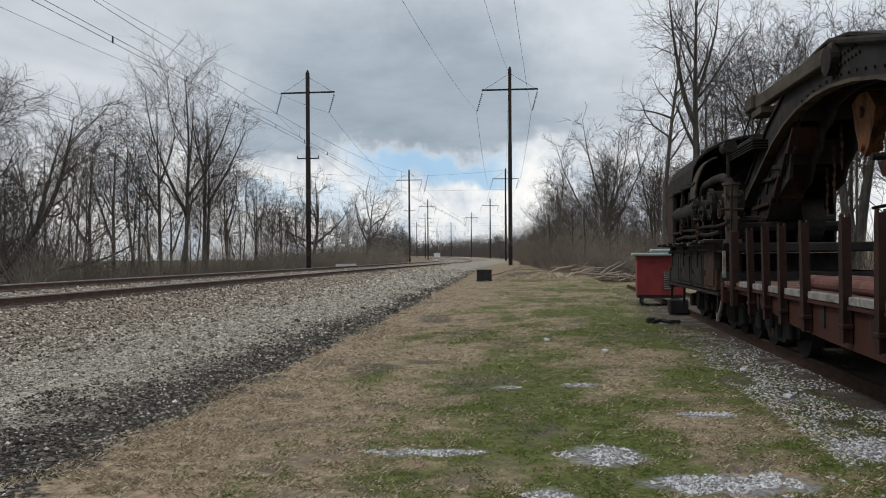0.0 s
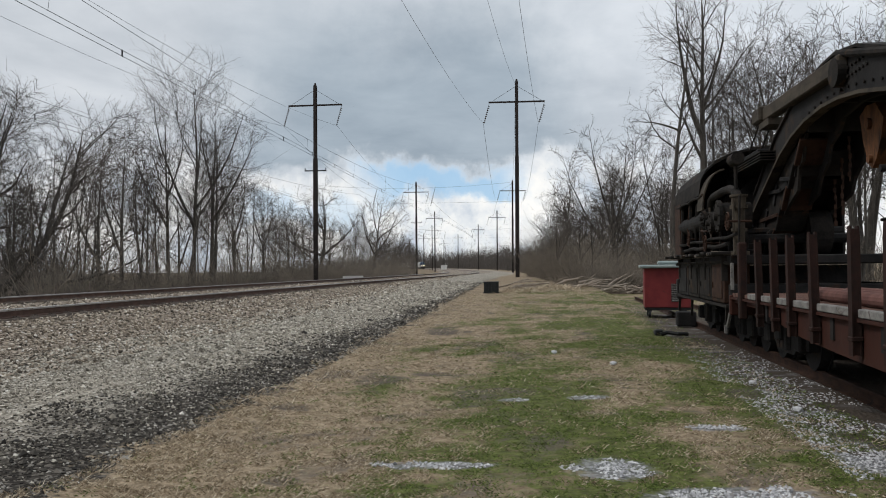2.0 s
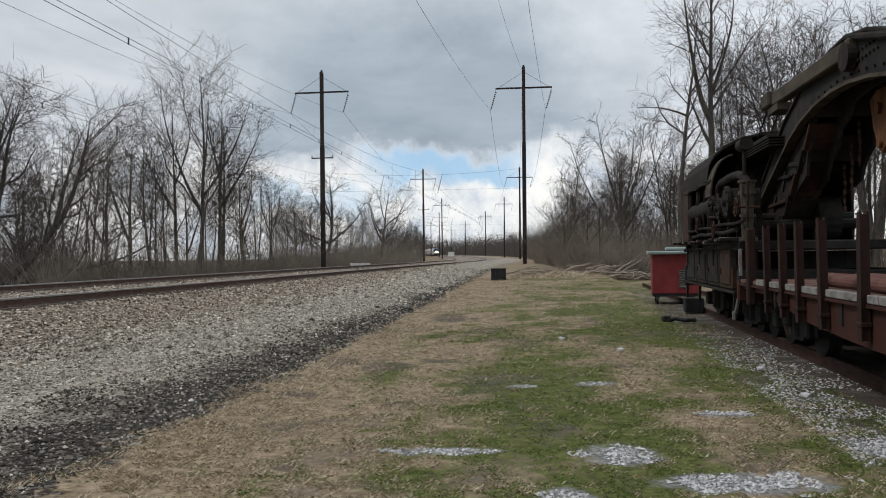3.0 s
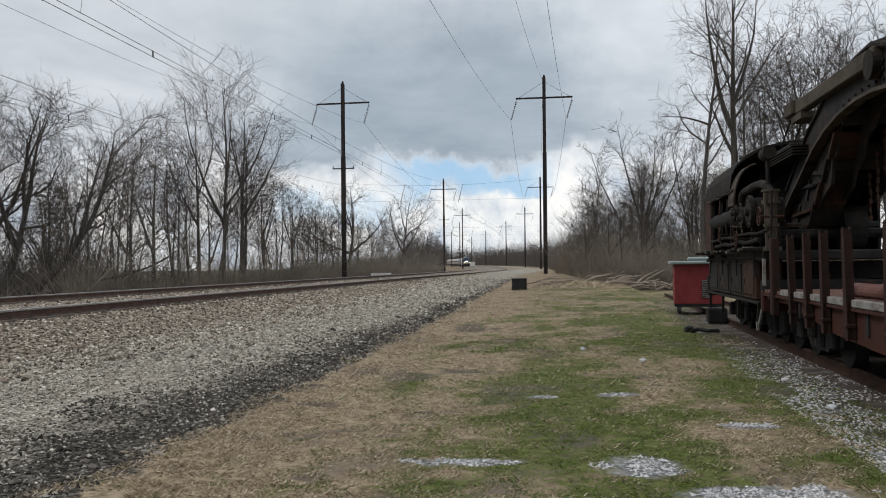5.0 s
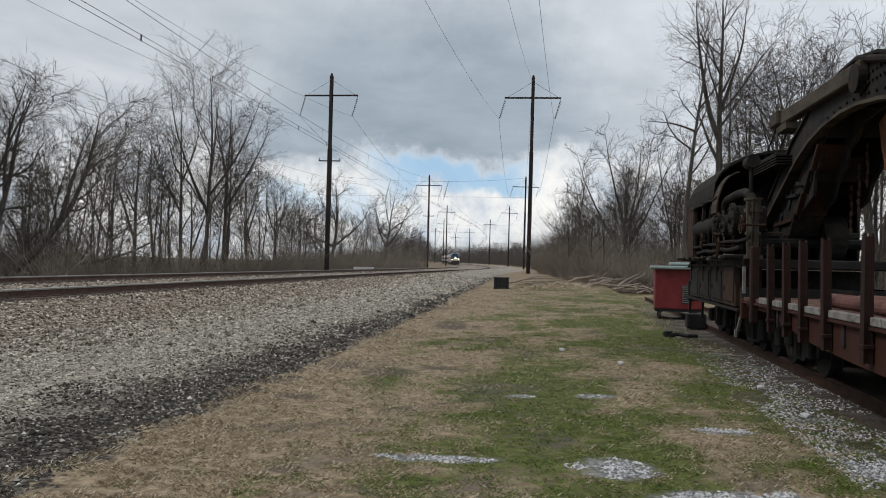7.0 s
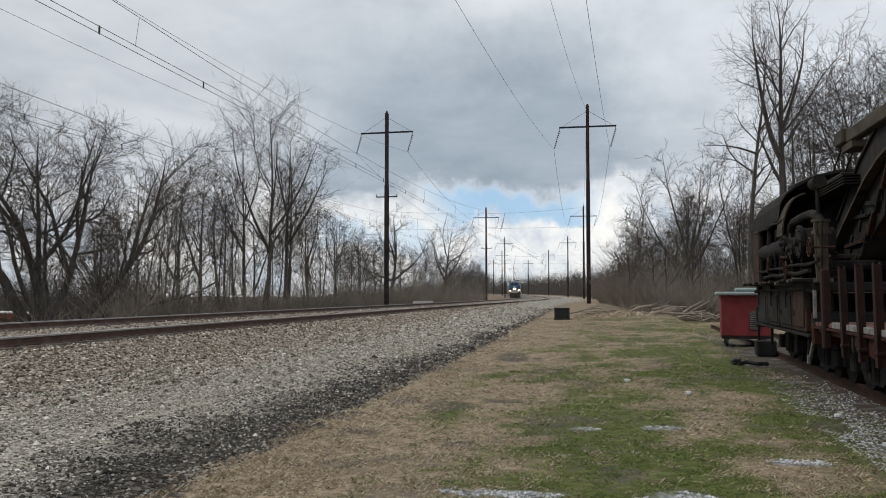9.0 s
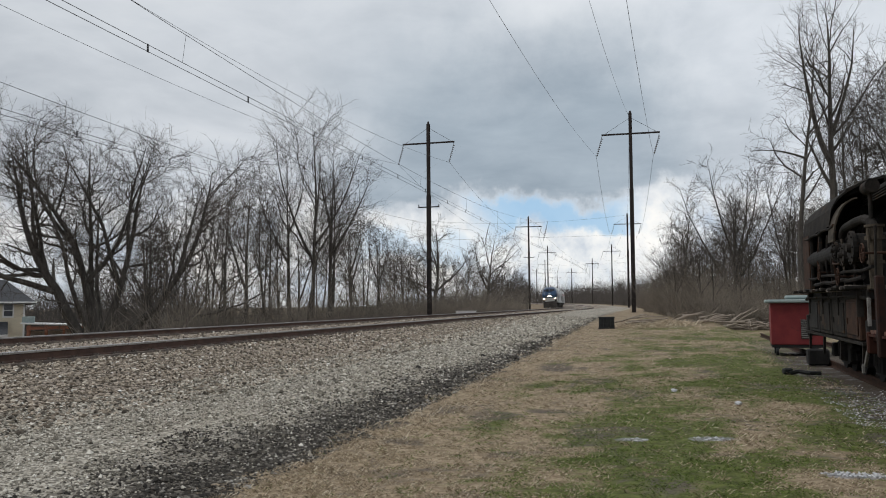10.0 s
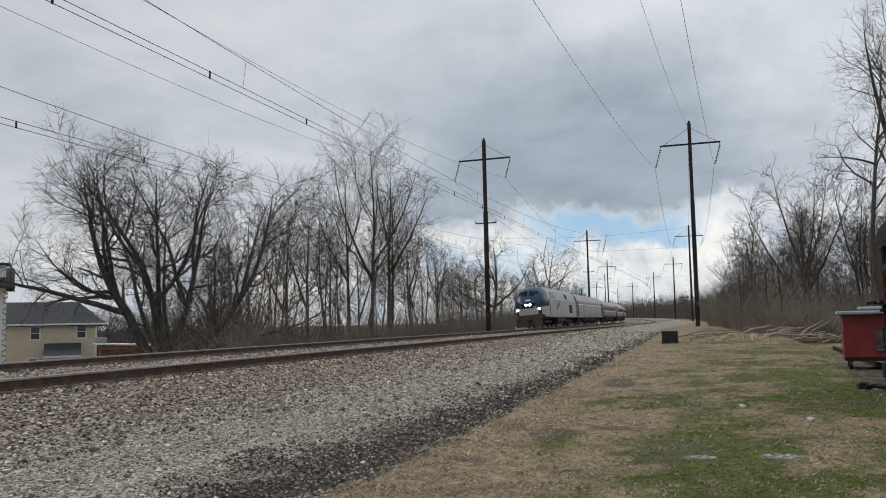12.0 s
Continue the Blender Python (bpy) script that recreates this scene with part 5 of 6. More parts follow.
    for y, z, a in ((16.0, 2.3, 35), (15.2, 2.5, 35), (14.5, 2.9, 35), (13.9, 3.0, 80), (13.2, 3.3, 20), (12.4, 3.9, 20), (11.4, 4.15, 5), (9.6, 4.0, 0)):
        part("brace", box(bmesh.new(), (0.7, y, z), (0.9, 0.10, 0.42), pose(0, 0, 0, a)), M_IRON, th)
    riv = finish("rivet", cone(bmesh.new(), (-0.012, 0, 0), (0.012, 0, 0), 0.026, 0.018, 6), [M_IRON2])
    for k in range(30):
        y = 15.6 - 0.28 * k
        z = float(np.interp(-y, [-c[0] for c in flange], [c[1] for c in flange]))
        ob = new("rivet", riv)
        ob.parent = th
        ob.matrix_local = pose(0.205, y, z + 0.13)
    for k in range(12):
        ob = new("rivet", riv)
        ob.parent = th
        ob.matrix_local = pose(0.205, 9.9 + 0.13 * (k % 6), 4.12 + 0.12 * (k // 6))
    # the long stiff leg on top, its sheave and the cables to the house
    bm = box(bmesh.new(), (0.18, 12.75, 4.36), (0.18, 4.3, 0.24), pose(0, 0, 0, 1.2, 0, 0), bevel=0.02)
    box(bm, (0.18, 14.85, 4.42), (0.32, 0.55, 0.28), bevel=0.03)
    box(bm, (0.23, 14.5, 4.20), (0.3, 0.7, 0.12))
    part("stay_beam", bm, M_DUST, th, "weathered grey-brown stay beam")
    part("sheave", cone(bmesh.new(), (0.08, 10.75, 4.22), (0.20, 10.75, 4.22), 0.20, 0.20, 18), M_IRON2, th)
    for q in (0.0, 0.22):
        part("cable", pipe(bmesh.new(), [(0.15 + q, 14.9, 4.40), (0.3 + q, 17.2, 3.7)], 0.018, 6), M_IRON, th)
    # hook block
    bm = prism(bmesh.new(), [(11.35, 3.72), (11.1, 3.82), (10.78, 3.8), (10.52, 3.55), (10.6, 3.32), (10.78, 3.05), (10.93, 2.93), (11.08, 3.02), (11.25, 3.35)], 0.62, 0.80)
    cone(bm, (0.57, 10.95, 3.06), (0.86, 10.95, 3.06), 0.06, 0.06, 12)
    cone(bm, (0.57, 10.98, 3.55), (0.86, 10.98, 3.55), 0.08, 0.08, 12)
    part("hook_block", bm, M_HOOK, th, "orange-rusted heavy hook block")
    part("second_block", prism(bmesh.new(), [(10.55, 3.9), (9.75, 3.8), (9.72, 3.0), (9.9, 2.85), (10.2, 2.82), (10.5, 3.1)], 0.86, 1.1), M_IRON, th)
    bm = prism(bmesh.new(), [(10.75, 2.84), (10.15, 2.84), (10.25, 2.62), (10.6, 2.62)], 0.72, 0.78)
    for k in range(4):
        cone(bm, (0.715, 10.3 + 0.11 * k, 2.74), (0.785, 10.3 + 0.11 * k, 2.74), 0.03, 0.03, 8)
    part("hook_shackle", bm, M_RUST, th)
    part("hook_pin", cone(bmesh.new(), (0.5, 10.35, 2.86), (1.1, 10.35, 2.86), 0.05, 0.05, 10), M_IRON, th)


crane()


def box_trolley():
    th = thing("box_trolley", pose(6.25, 25.3, land(6.6, 25.3), 0, 0, -12), "small red box trolley with a grey lid on the grass", "trolley")
    w, d, zb, zt = 1.45, 1.5, 0.34, 1.62
    body = part("body", box(bmesh.new(), (w / 2, d / 2, (zb + zt) / 2), (w, d, zt - zb), bevel=0.02), M_REDBOX, th, "red painted sheet body")
    bm = box(bmesh.new(), (w / 2, d / 2, zt + 0.04), (w + 0.28, d + 0.28, 0.11), bevel=0.03)
    lid = part("lid", bm, M_GREYPAINT, th, "grey-green overhanging lid")
    bm = box(bmesh.new(), (w / 2 + 0.1, d / 2, zt + 0.16), (0.75, 0.7, 0.12), bevel=0.04)
    part("vent_cowl", bm, M_GREYPAINT, lid)
    gr = part("louvre", box(bmesh.new(), (0.98, -0.004, 0.82), (0.30, 0.012, 0.58)), M_IRON, body)
    for k in range(10):
        part("slat", box(bmesh.new(), (0.98, -0.02, 0.56 + 0.058 * k), (0.29, 0.02, 0.03), pose(0, 0, 0, 25)), M_WHITEPAINT, gr)
    part("bottom_rail", box(bmesh.new(), (w / 2, d / 2, zb - 0.04), (w * 0.98, d * 0.98, 0.09)), M_IRON, th)
    for x in (0.12, w - 0.25):
        for y in (0.14, d - 0.14):
            wh = part("wheel", cone(bmesh.new(), (x, y, 0.15), (x + 0.08, y, 0.15), 0.15, 0.15, 14), M_DARKBOX, th)
            part("fork", box(bmesh.new(), (x + 0.04, y, 0.27), (0.14, 0.07, 0.12)), M_IRON, wh)


box_trolley()


def crate():
    th = thing("wire_crate", pose(2.2, 42.0, land(2.2, 42), 0, 0, -3), "small black ribbed crate standing at the edge of the road", "crate")
    part("body", box(bmesh.new(), (0, 0.3, 0.32), (0.80, 0.55, 0.60), bevel=0.03), M_DARKBOX, th)
    for k in range(5):
        part("rib", box(bmesh.new(), (-0.36 + 0.18 * k, 0.01, 0.32), (0.05, 0.05, 0.58), bevel=0.01), M_DARKBOX, th)
    part("rim", box(bmesh.new(), (0, 0.3, 0.61), (0.86, 0.62, 0.05), bevel=0.015), M_DARKBOX, th)
    part("base_rim", box(bmesh.new(), (0, 0.3, 0.04), (0.86, 0.62, 0.07), bevel=0.015), M_DARKBOX, th)


crate()


def log(p0, p1, r, label, group):
    p0, p1 = Vector(p0), Vector(p1)
    bm = bmesh.new()
    mid = p0.lerp(p1, 0.5) + Vector((0, 0, random.uniform(-0.05, 0.12)))
    cone(bm, p0, mid, r, r * 0.85, 7)
    cone(bm, mid, p1, r * 0.85, r * 0.5, 7)
    tagged(part("log", bm, M_DEADWOOD), label, "log", group)


rg = random.Random(21)
for cx, cy, n, wx in ((9.6, 48.5, 46, 2.4), (4.7, 47, 14, 0.9), (13.5, 49.5, 26, 2.2)):
    for k in range(n):
        x, y = cx + rg.gauss(0, wx * 0.6), cy + rg.gauss(0, 0.8)
        a = rg.uniform(-1, 1) * (0.9 if rg.random() < 0.75 else 1.8)
        ln = rg.uniform(0.8, 2.2)
        z = land(x, y) + rg.uniform(0.06, 0.55)
        up = rg.uniform(-0.1, 0.4) if rg.random() < 0.9 else 0.8
        log((x - ln / 2 * math.cos(a), y - ln / 2 * math.sin(a), max(z - up * ln / 2, land(x, y) + 0.03)), (x + ln / 2 * math.cos(a), y + ln / 2 * math.sin(a), z + up * ln / 2), rg.uniform(0.018, 0.075), "weathered grey log in the brush pile", "brush pile")
# dark litter by the crane
bm = bmesh.new()
pipe(bm, [(-0.3, 0, 0.05), (-0.1, 0.06, 0.09), (0.1, -0.03, 0.06), (0.35, 0.05, 0.05)], 0.05, 6)
box(bm, (-0.32, 0.1, 0.09), (0.2, 0.16, 0.14), bevel=0.03)
tagged(part("crumpled_hose", bm, M_DARKBOX, None, at=pose(5.2, 18.4, land(5.2, 18.4))), "crumpled black rubber scrap on the grass", "scrap")

# ---- houses beyond the tracks ----
def sash(parent, x, z, w=0.95, h=1.25):
    win = part("window", box(bmesh.new(), (x, -0.03, z), (w + 0.2, 0.08, h + 0.2), bevel=0.01), M_TRIM, parent, "white framed sash window")
    for dz in (-h / 4, h / 4):
        part("pane", box(bmesh.new(), (x, -0.08, z + dz), (w, 0.02, h / 2 - 0.05)), M_GLASS, win)
    return win


def house():
    at = pose(-49.25, 55.45, -3.3, 0, 0, 38)
    th = thing("house", at, "cream sided two-storey house with a slate-grey roof", "house")
    w, d, e, r = 6.25, 8.5, 5.5, 7.45
    part("wall", box(bmesh.new(), (w / 2 - 0.35, d / 2, e / 2), (w + 0.7, d, e)), M_SIDING, th)
    for k in range(26):
        part("siding_board", box(bmesh.new(), (w / 2 - 0.35, -0.012, 0.12 + 0.21 * k), (w + 0.7, 0.03, 0.19), pose(0, 0, 0, 4)), M_SIDING, th)
    bm = bmesh.new()
    lo = [(-1.5, -0.4), (w + 0.9, -0.4), (w + 0.9, d + 0.4), (-1.5, d + 0.4)]
    v = [bm.verts.new((x, y, e - 0.1)) for x, y in lo] + [bm.verts.new((-1.5, d / 2, r)), bm.verts.new((w - 1.4, d / 2, r))]
    for f in ((0, 1, 5, 4), (1, 2, 5), (2, 3, 4, 5), (3, 0, 4)):
        bm.faces.new([v[k] for k in f])
    bmesh.ops.recalc_face_normals(bm, faces=bm.faces)
    bmesh.ops.solidify(bm, geom=bm.faces[:], thickness=0.12)
    roof = part("roof", bm, M_SHINGLE, th, "slate-grey shingle roof")
    part("gutter", box(bmesh.new(), (w / 2 - 0.3, -0.45, e - 0.08), (w + 2.4, 0.14, 0.14), bevel=0.02), M_TRIM, th)
    part("corner_board", box(bmesh.new(), (-0.7, -0.03, e / 2), (0.14, 0.09, e)), M_TRIM, th)
    part("corner_board", box(bmesh.new(), (w, -0.03, e / 2), (0.14, 0.09, e)), M_TRIM, th)
    for x, z in ((1.6, 4.72), (5.1, 4.78), (1.5, 2.1)):
        sash(th, x, z, 0.62, 1.0)
    sash(th, 4.85, 1.9, 0.9, 1.1)
    # porch
    bm = prism(bmesh.new(), [(-2.2, 2.9), (-2.2, 2.78), (0.0, 3.72), (0.0, 3.86)], 2.3, 5.1)
    part("porch_roof", bm, M_SHINGLE, th)
    part("porch_fascia", box(bmesh.new(), (3.7, -2.22, 2.78), (2.9, 0.06, 0.18)), M_TRIM, th)
    for x in (2.4, 3.7, 5.0):
        part("porch_post", box(bmesh.new(), (x, -2.1, 1.35), (0.14, 0.14, 2.75)), M_TRIM, th)


house()


def shed():
    at = pose(-39.4, 52.85, -3.2, 0, 0, 34)
    th = thing("open_shed", at, "open shed with orange posts and a flat white roof", "shed")
    bm = box(bmesh.new(), (2.0, 1.3, 3.62), (4.6, 3.0, 0.12), pose(0, 0, 0, 0, 2.5, 0), bevel=0.02)
    part("roof", bm, M_TRIM, th)
    for x in (0.2, 1.4, 2.6, 3.8):
        for y in (0.1, 2.5):
            part("post", box(bmesh.new(), (x, y, 1.7), (0.16, 0.16, 3.7)), M_ORANGE, th)
    part("beam", box(bmesh.new(), (2.0, 0.1, 3.36), (3.8, 0.12, 0.22)), M_ORANGE, th)
    part("back_wall", box(bmesh.new(), (2.0, 2.6, 1.6), (3.8, 0.08, 3.0)), M_DEADWOOD, th)
    bm = box(bmesh.new(), (-0.2, -0.3, 3.3), (0.85, 0.6, 0.5), bevel=0.05)
    tagged(part("air_unit", bm, M_GREYPAINT, None, at=at @ pose(0.4, 0.9, 0.67)), "grey-green metal box on the shed roof", "metal box")


shed()


def white_house():
    at = pose(-43.9, 48.2, -3.2, 0, 0, 41)
    th = thing("white_house", at, "white house corner with a porch and lattice", "house")
    part("wall", box(bmesh.new(), (-2.6, 3, 4.05), (5.6, 6, 8.1)), M_TRIM, th)
    bm = prism(bmesh.new(), [(-0.6, 8.0), (6.6, 8.0), (3.0, 9.6)], -6.0, 0.75)
    part("roof", bm, M_SHINGLE, th, "dark overhanging roof")
    part("eave", box(bmesh.new(), (-2.6, -0.6, 8.02), (6.9, 0.14, 0.16)), M_SHINGLE, th)
    part("dormer", box(bmesh.new(), (-0.6, 0.8, 9.2), (1.6, 1.4, 0.9), bevel=0.02), M_TRIM, th)
    part("dormer_roof", box(bmesh.new(), (-0.6, 0.7, 9.72), (2.2, 1.9, 0.14)), M_SHINGLE, th)
    for k in range(20):
        part("lattice_slat", box(bmesh.new(), (0.24, -0.05, 0.4 + 0.38 * k), (0.36, 0.05, 0.10), pose(0, 0, 0, 0, 30 if k % 2 else -30, 0)), M_GREYPAINT, th)
    bm = bmesh.new()
    for x in (0.5, 1.3, 2.1):
        box(bm, (x, -0.4, 1.4), (0.05, 0.05, 1.3))
    box(bm, (1.3, -0.4, 2.0), (1.9, 0.05, 0.05))
    tagged(part("yard_fence", bm, M_TRIM, None, at=at), "thin white rail fence by the house", "fence")


white_house()
# a pale building showing small at the far bend
bm = box(bmesh.new(), (0, 0, 1.1), (3.2, 3, 2.2), bevel=0.05)
box(bm, (0, 0, 2.3), (3.6, 3.4, 0.2))
tagged(part("white_hut", bm, M_TRIM, None, at=pose(-3.2, 420, rail_z(420) - 0.3)), "small white hut beside the far bend", "hut")

# small things beside the far track
for k, y in enumerate((33.0, 36.2, 39.0, 43.5)):
    x = track_x(y) - 4.6
    bm = box(bmesh.new(), (0, 0, 0.25), (0.08, 0.08, 0.7 + 0.12 * (k % 3)), bevel=0.015)
    tagged(part("fence_post", bm, M_TIE, None, at=pose(x, y, land(x, y), 3 - 2 * (k % 3), 2, 0)), "short weathered wooden fence post in the undergrowth", "post", "fence posts")
bm = box(bmesh.new(), (0, 0, 0.12), (2.2, 0.5, 0.24), bevel=0.03)
box(bm, (0, 0, 0.26), (2.3, 0.6, 0.05))
tagged(part("cable_trough", bm, M_TRIM, None, at=pose(-10.9, 88, land(-10.9, 88) + 0.05, 0, 0, -6)), "low pale concrete trough beside the far track", "trough")

# ---- the train ----
def ring_loft(bm, rings, mat=0, close=True):
    vs = [[bm.verts.new(p) for p in r] for r in rings]
    n = len(vs[0])
    for a, b in zip(vs[:-1], vs[1:]):
        for k in range(n if close else n - 1):
            f = bm.faces.new((a[k], a[(k + 1) % n], b[(k + 1) % n], b[k]))
            f.material_index = mat
    return vs


def section(y, half, z0, z1, shoulder, top):
    """A body section: upright sides, sloping shoulders and a flat-arched roof."""
    pts = [(-half, z0), (-half, shoulder), (-half * 0.86, (shoulder + z1) / 2 + 0.1), (-half * top, z1 - 0.05), (0, z1), (half * top, z1 - 0.05), (half * 0.86, (shoulder + z1) / 2 + 0.1), (half, shoulder), (half, z0)]
    return [(x, y, z) for x, z in pts]


def bogie(parent, y, gap=1.4, axles=2):
    b = part("bogie", box(bmesh.new(), (0, y, 0.62), (2.3, gap * 2 + 1.0, 0.36), bevel=0.06), M_UNDER, parent)
    for k in range(axles):
        q = y + (k - (axles - 1) / 2) * gap * 2 / max(1, axles - 1)
        bm = bmesh.new()
        for x in (-0.75, 0.75):
            cone(bm, (x - 0.06, q, 0.5), (x + 0.06, q, 0.5), 0.5, 0.5, 18)
        cone(bm, (-0.9, q, 0.5), (0.9, q, 0.5), 0.09, 0.09, 8)
        part("wheel", bm, M_UNDER, b)


def locomotive():
    th = thing("locomotive", pose(0, 0, 0), "silver and blue diesel locomotive with headlights lit", "locomotive")
    H = 1.52
    # body: front at y = 0, rear at y = 20.8
    bm = bmesh.new()
    body = [section(y, H, 1.05, 4.32, 2.95, 0.55) for y in (3.3, 8.0, 14.0, 20.6)]
    vs = ring_loft(bm, body, 0)
    bm.faces.new(vs[-1])
    part("body", bm, M_SILVER, th, "silver painted long body")
    # nose: lower face silver, sloping upper face blue
    bm = bmesh.new()
    lower = []
    for y, hw, sh in ((-0.02, 0.80, 2.02), (0.10, 1.26, 2.05), (0.5, 1.45, 2.12), (1.6, H, 2.2), (3.3, H, 2.3)):
        zb = 1.38 if y < 1 else 1.1
        lower.append([(-hw, y, zb), (-hw, y, sh), (-hw * 0.5, y, sh + 0.02), (0, y, sh + 0.02), (hw * 0.5, y, sh + 0.02), (hw, y, sh), (hw, y, zb)])
    vs = ring_loft(bm, lower, 0)
    bm.faces.new(vs[0])
    part("lower_nose", bm, M_SILVER, th, "silver lower nose")
    bm = bmesh.new()
    upper = []
    for y, hw, z0, sh, z1 in ((0.02, 0.78, 2.0, 2.42, 2.62), (0.16, 1.24, 2.02, 2.7, 3.0), (0.62, 1.44, 2.08, 2.95, 3.5), (1.25, 1.50, 2.14, 3.05, 3.96), (1.9, 1.52, 2.18, 3.0, 4.2), (2.6, 1.522, 2.22, 2.97, 4.32), (3.3, 1.522, 2.27, 2.95, 4.325)):
        upper.append(section(y, hw, z0, z1, sh, 0.55))
    vs = ring_loft(bm, upper, 0)
    bm.faces.new(vs[0])
    part("upper_nose", bm, M_LOCOBLUE, th, "deep blue sloping cab front", smooth=True)
    for s in (-1, 1):
        bm = bmesh.new()
        q = [(s * 0.10, 0.66, 3.20), (s * 1.05, 0.76, 3.05), (s * 1.0, 1.22, 3.62), (s * 0.10, 1.16, 3.74)]
        q = [(x, y - 0.27, z + 0.15) for x, y, z in q]
        bm.faces.new([bm.verts.new(p) for p in q])
        bmesh.ops.solidify(bm, geom=bm.faces[:], thickness=0.03)
        part("windscreen", bm, M_GLASS, th, "dark windscreen pane")
        part("headlight", cone(bmesh.new(), (s * 0.20, 0.02, 2.40), (s * 0.20, -0.06, 2.40), 0.11, 0.125, 16), M_LAMP, th, "bright warm headlight")
        part("headlight_rim", cone(bmesh.new(), (s * 0.20, 0.05, 2.40), (s * 0.20, -0.04, 2.40), 0.19, 0.165, 16), M_UNDER, th)
        part("ditch_light", cone(bmesh.new(), (s * 1.12, 0.06, 1.92), (s * 1.12, -0.04, 1.92), 0.095, 0.11, 14), M_DITCH, th, "warm ditch light")
        part("ditch_light_box", box(bmesh.new(), (s * 1.14, 0.12, 1.68), (0.36, 0.2, 0.62), bevel=0.04), M_UNDER, th)
        part("side_window", box(bmesh.new(), (s * 1.47, 2.55, 2.98), (0.06, 0.75, 0.55), pose(0, 0, 0, 0, -s * 8, 0), bevel=0.02), M_GLASS, th)
        part("cab_door", box(bmesh.new(), (s * 1.515, 4.1, 2.2), (0.03, 0.7, 1.9), bevel=0.01), M_SILVER, th)
        for k in range(3):
            part("upper_vent", box(bmesh.new(), (s * 1.40, 5.2 + 1.0 * k, 3.42), (0.08, 0.62, 0.62), pose(0, 0, 0, 0, -s * 16, 0), bevel=0.02), M_GLASS, th)
        part("upper_vent", box(bmesh.new(), (s * 1.40, 14.2, 3.42), (0.08, 1.0, 0.62), pose(0, 0, 0, 0, -s * 16, 0)), M_UNDER, th)
        part("side_grille", box(bmesh.new(), (s * 1.52, 16.6, 2.0), (0.04, 2.1, 1.0), bevel=0.01), M_UNDER, th)
        bm = box(bmesh.new(), (s * 1.53, 8.6, 2.35), (0.02, 1.7, 0.5), pose(0, 0, 0, 20))
        part("emblem", bm, M_LOCOBLUE, th, "plain blue emblem shape")
        part("handrail", pipe(bmesh.new(), [(s * 1.58, 3.5, 1.3), (s * 1.58, 3.5, 2.9)], 0.025, 6), M_UNDER, th)
        part("side_skirt", box(bmesh.new(), (s * 1.42, 10.3, 0.85), (0.10, 5.0, 0.55), bevel=0.03), M_UNDER, th)
    part("emblem", box(bmesh.new(), (0, 0.10, 2.86), (0.5, 0.05, 0.12), pose(0, 0, 0, -24)), M_TRIM, th, "plain white emblem shape")
    part("fuel_tank", box(bmesh.new(), (0, 10.3, 0.72), (2.5, 4.6, 0.8), bevel=0.12), M_UNDER, th)
    bm = prism(bmesh.new(), [(-0.35, 0.18), (0.15, 0.18), (0.4, 1.42), (0.0, 1.42)], -1.32, 1.32)
    part("snowplough", bm, M_UNDER, th)
    bm = box(bmesh.new(), (0, -0.25, 0.85), (0.4, 0.6, 0.36), bevel=0.05)
    part("coupler", bm, M_UNDER, th)
    part("frame", box(bmesh.new(), (0, 10.3, 1.0), (2.7, 20.2, 0.18)), M_UNDER, th)
    part("roof_fan", cone(bmesh.new(), (0, 15.6, 4.28), (0, 15.6, 4.42), 0.8, 0.75, 20), M_UNDER, th)
    part("exhaust", box(bmesh.new(), (0, 9.0, 4.36), (0.9, 1.2, 0.14), bevel=0.03), M_UNDER, th)
    part("horn", cone(bmesh.new(), (0.3, 3.0, 4.42), (0.3, 2.5, 4.45), 0.05, 0.13, 10), M_UNDER, th)
    bogie(th, 4.0)
    bogie(th, 16.9)
    return th


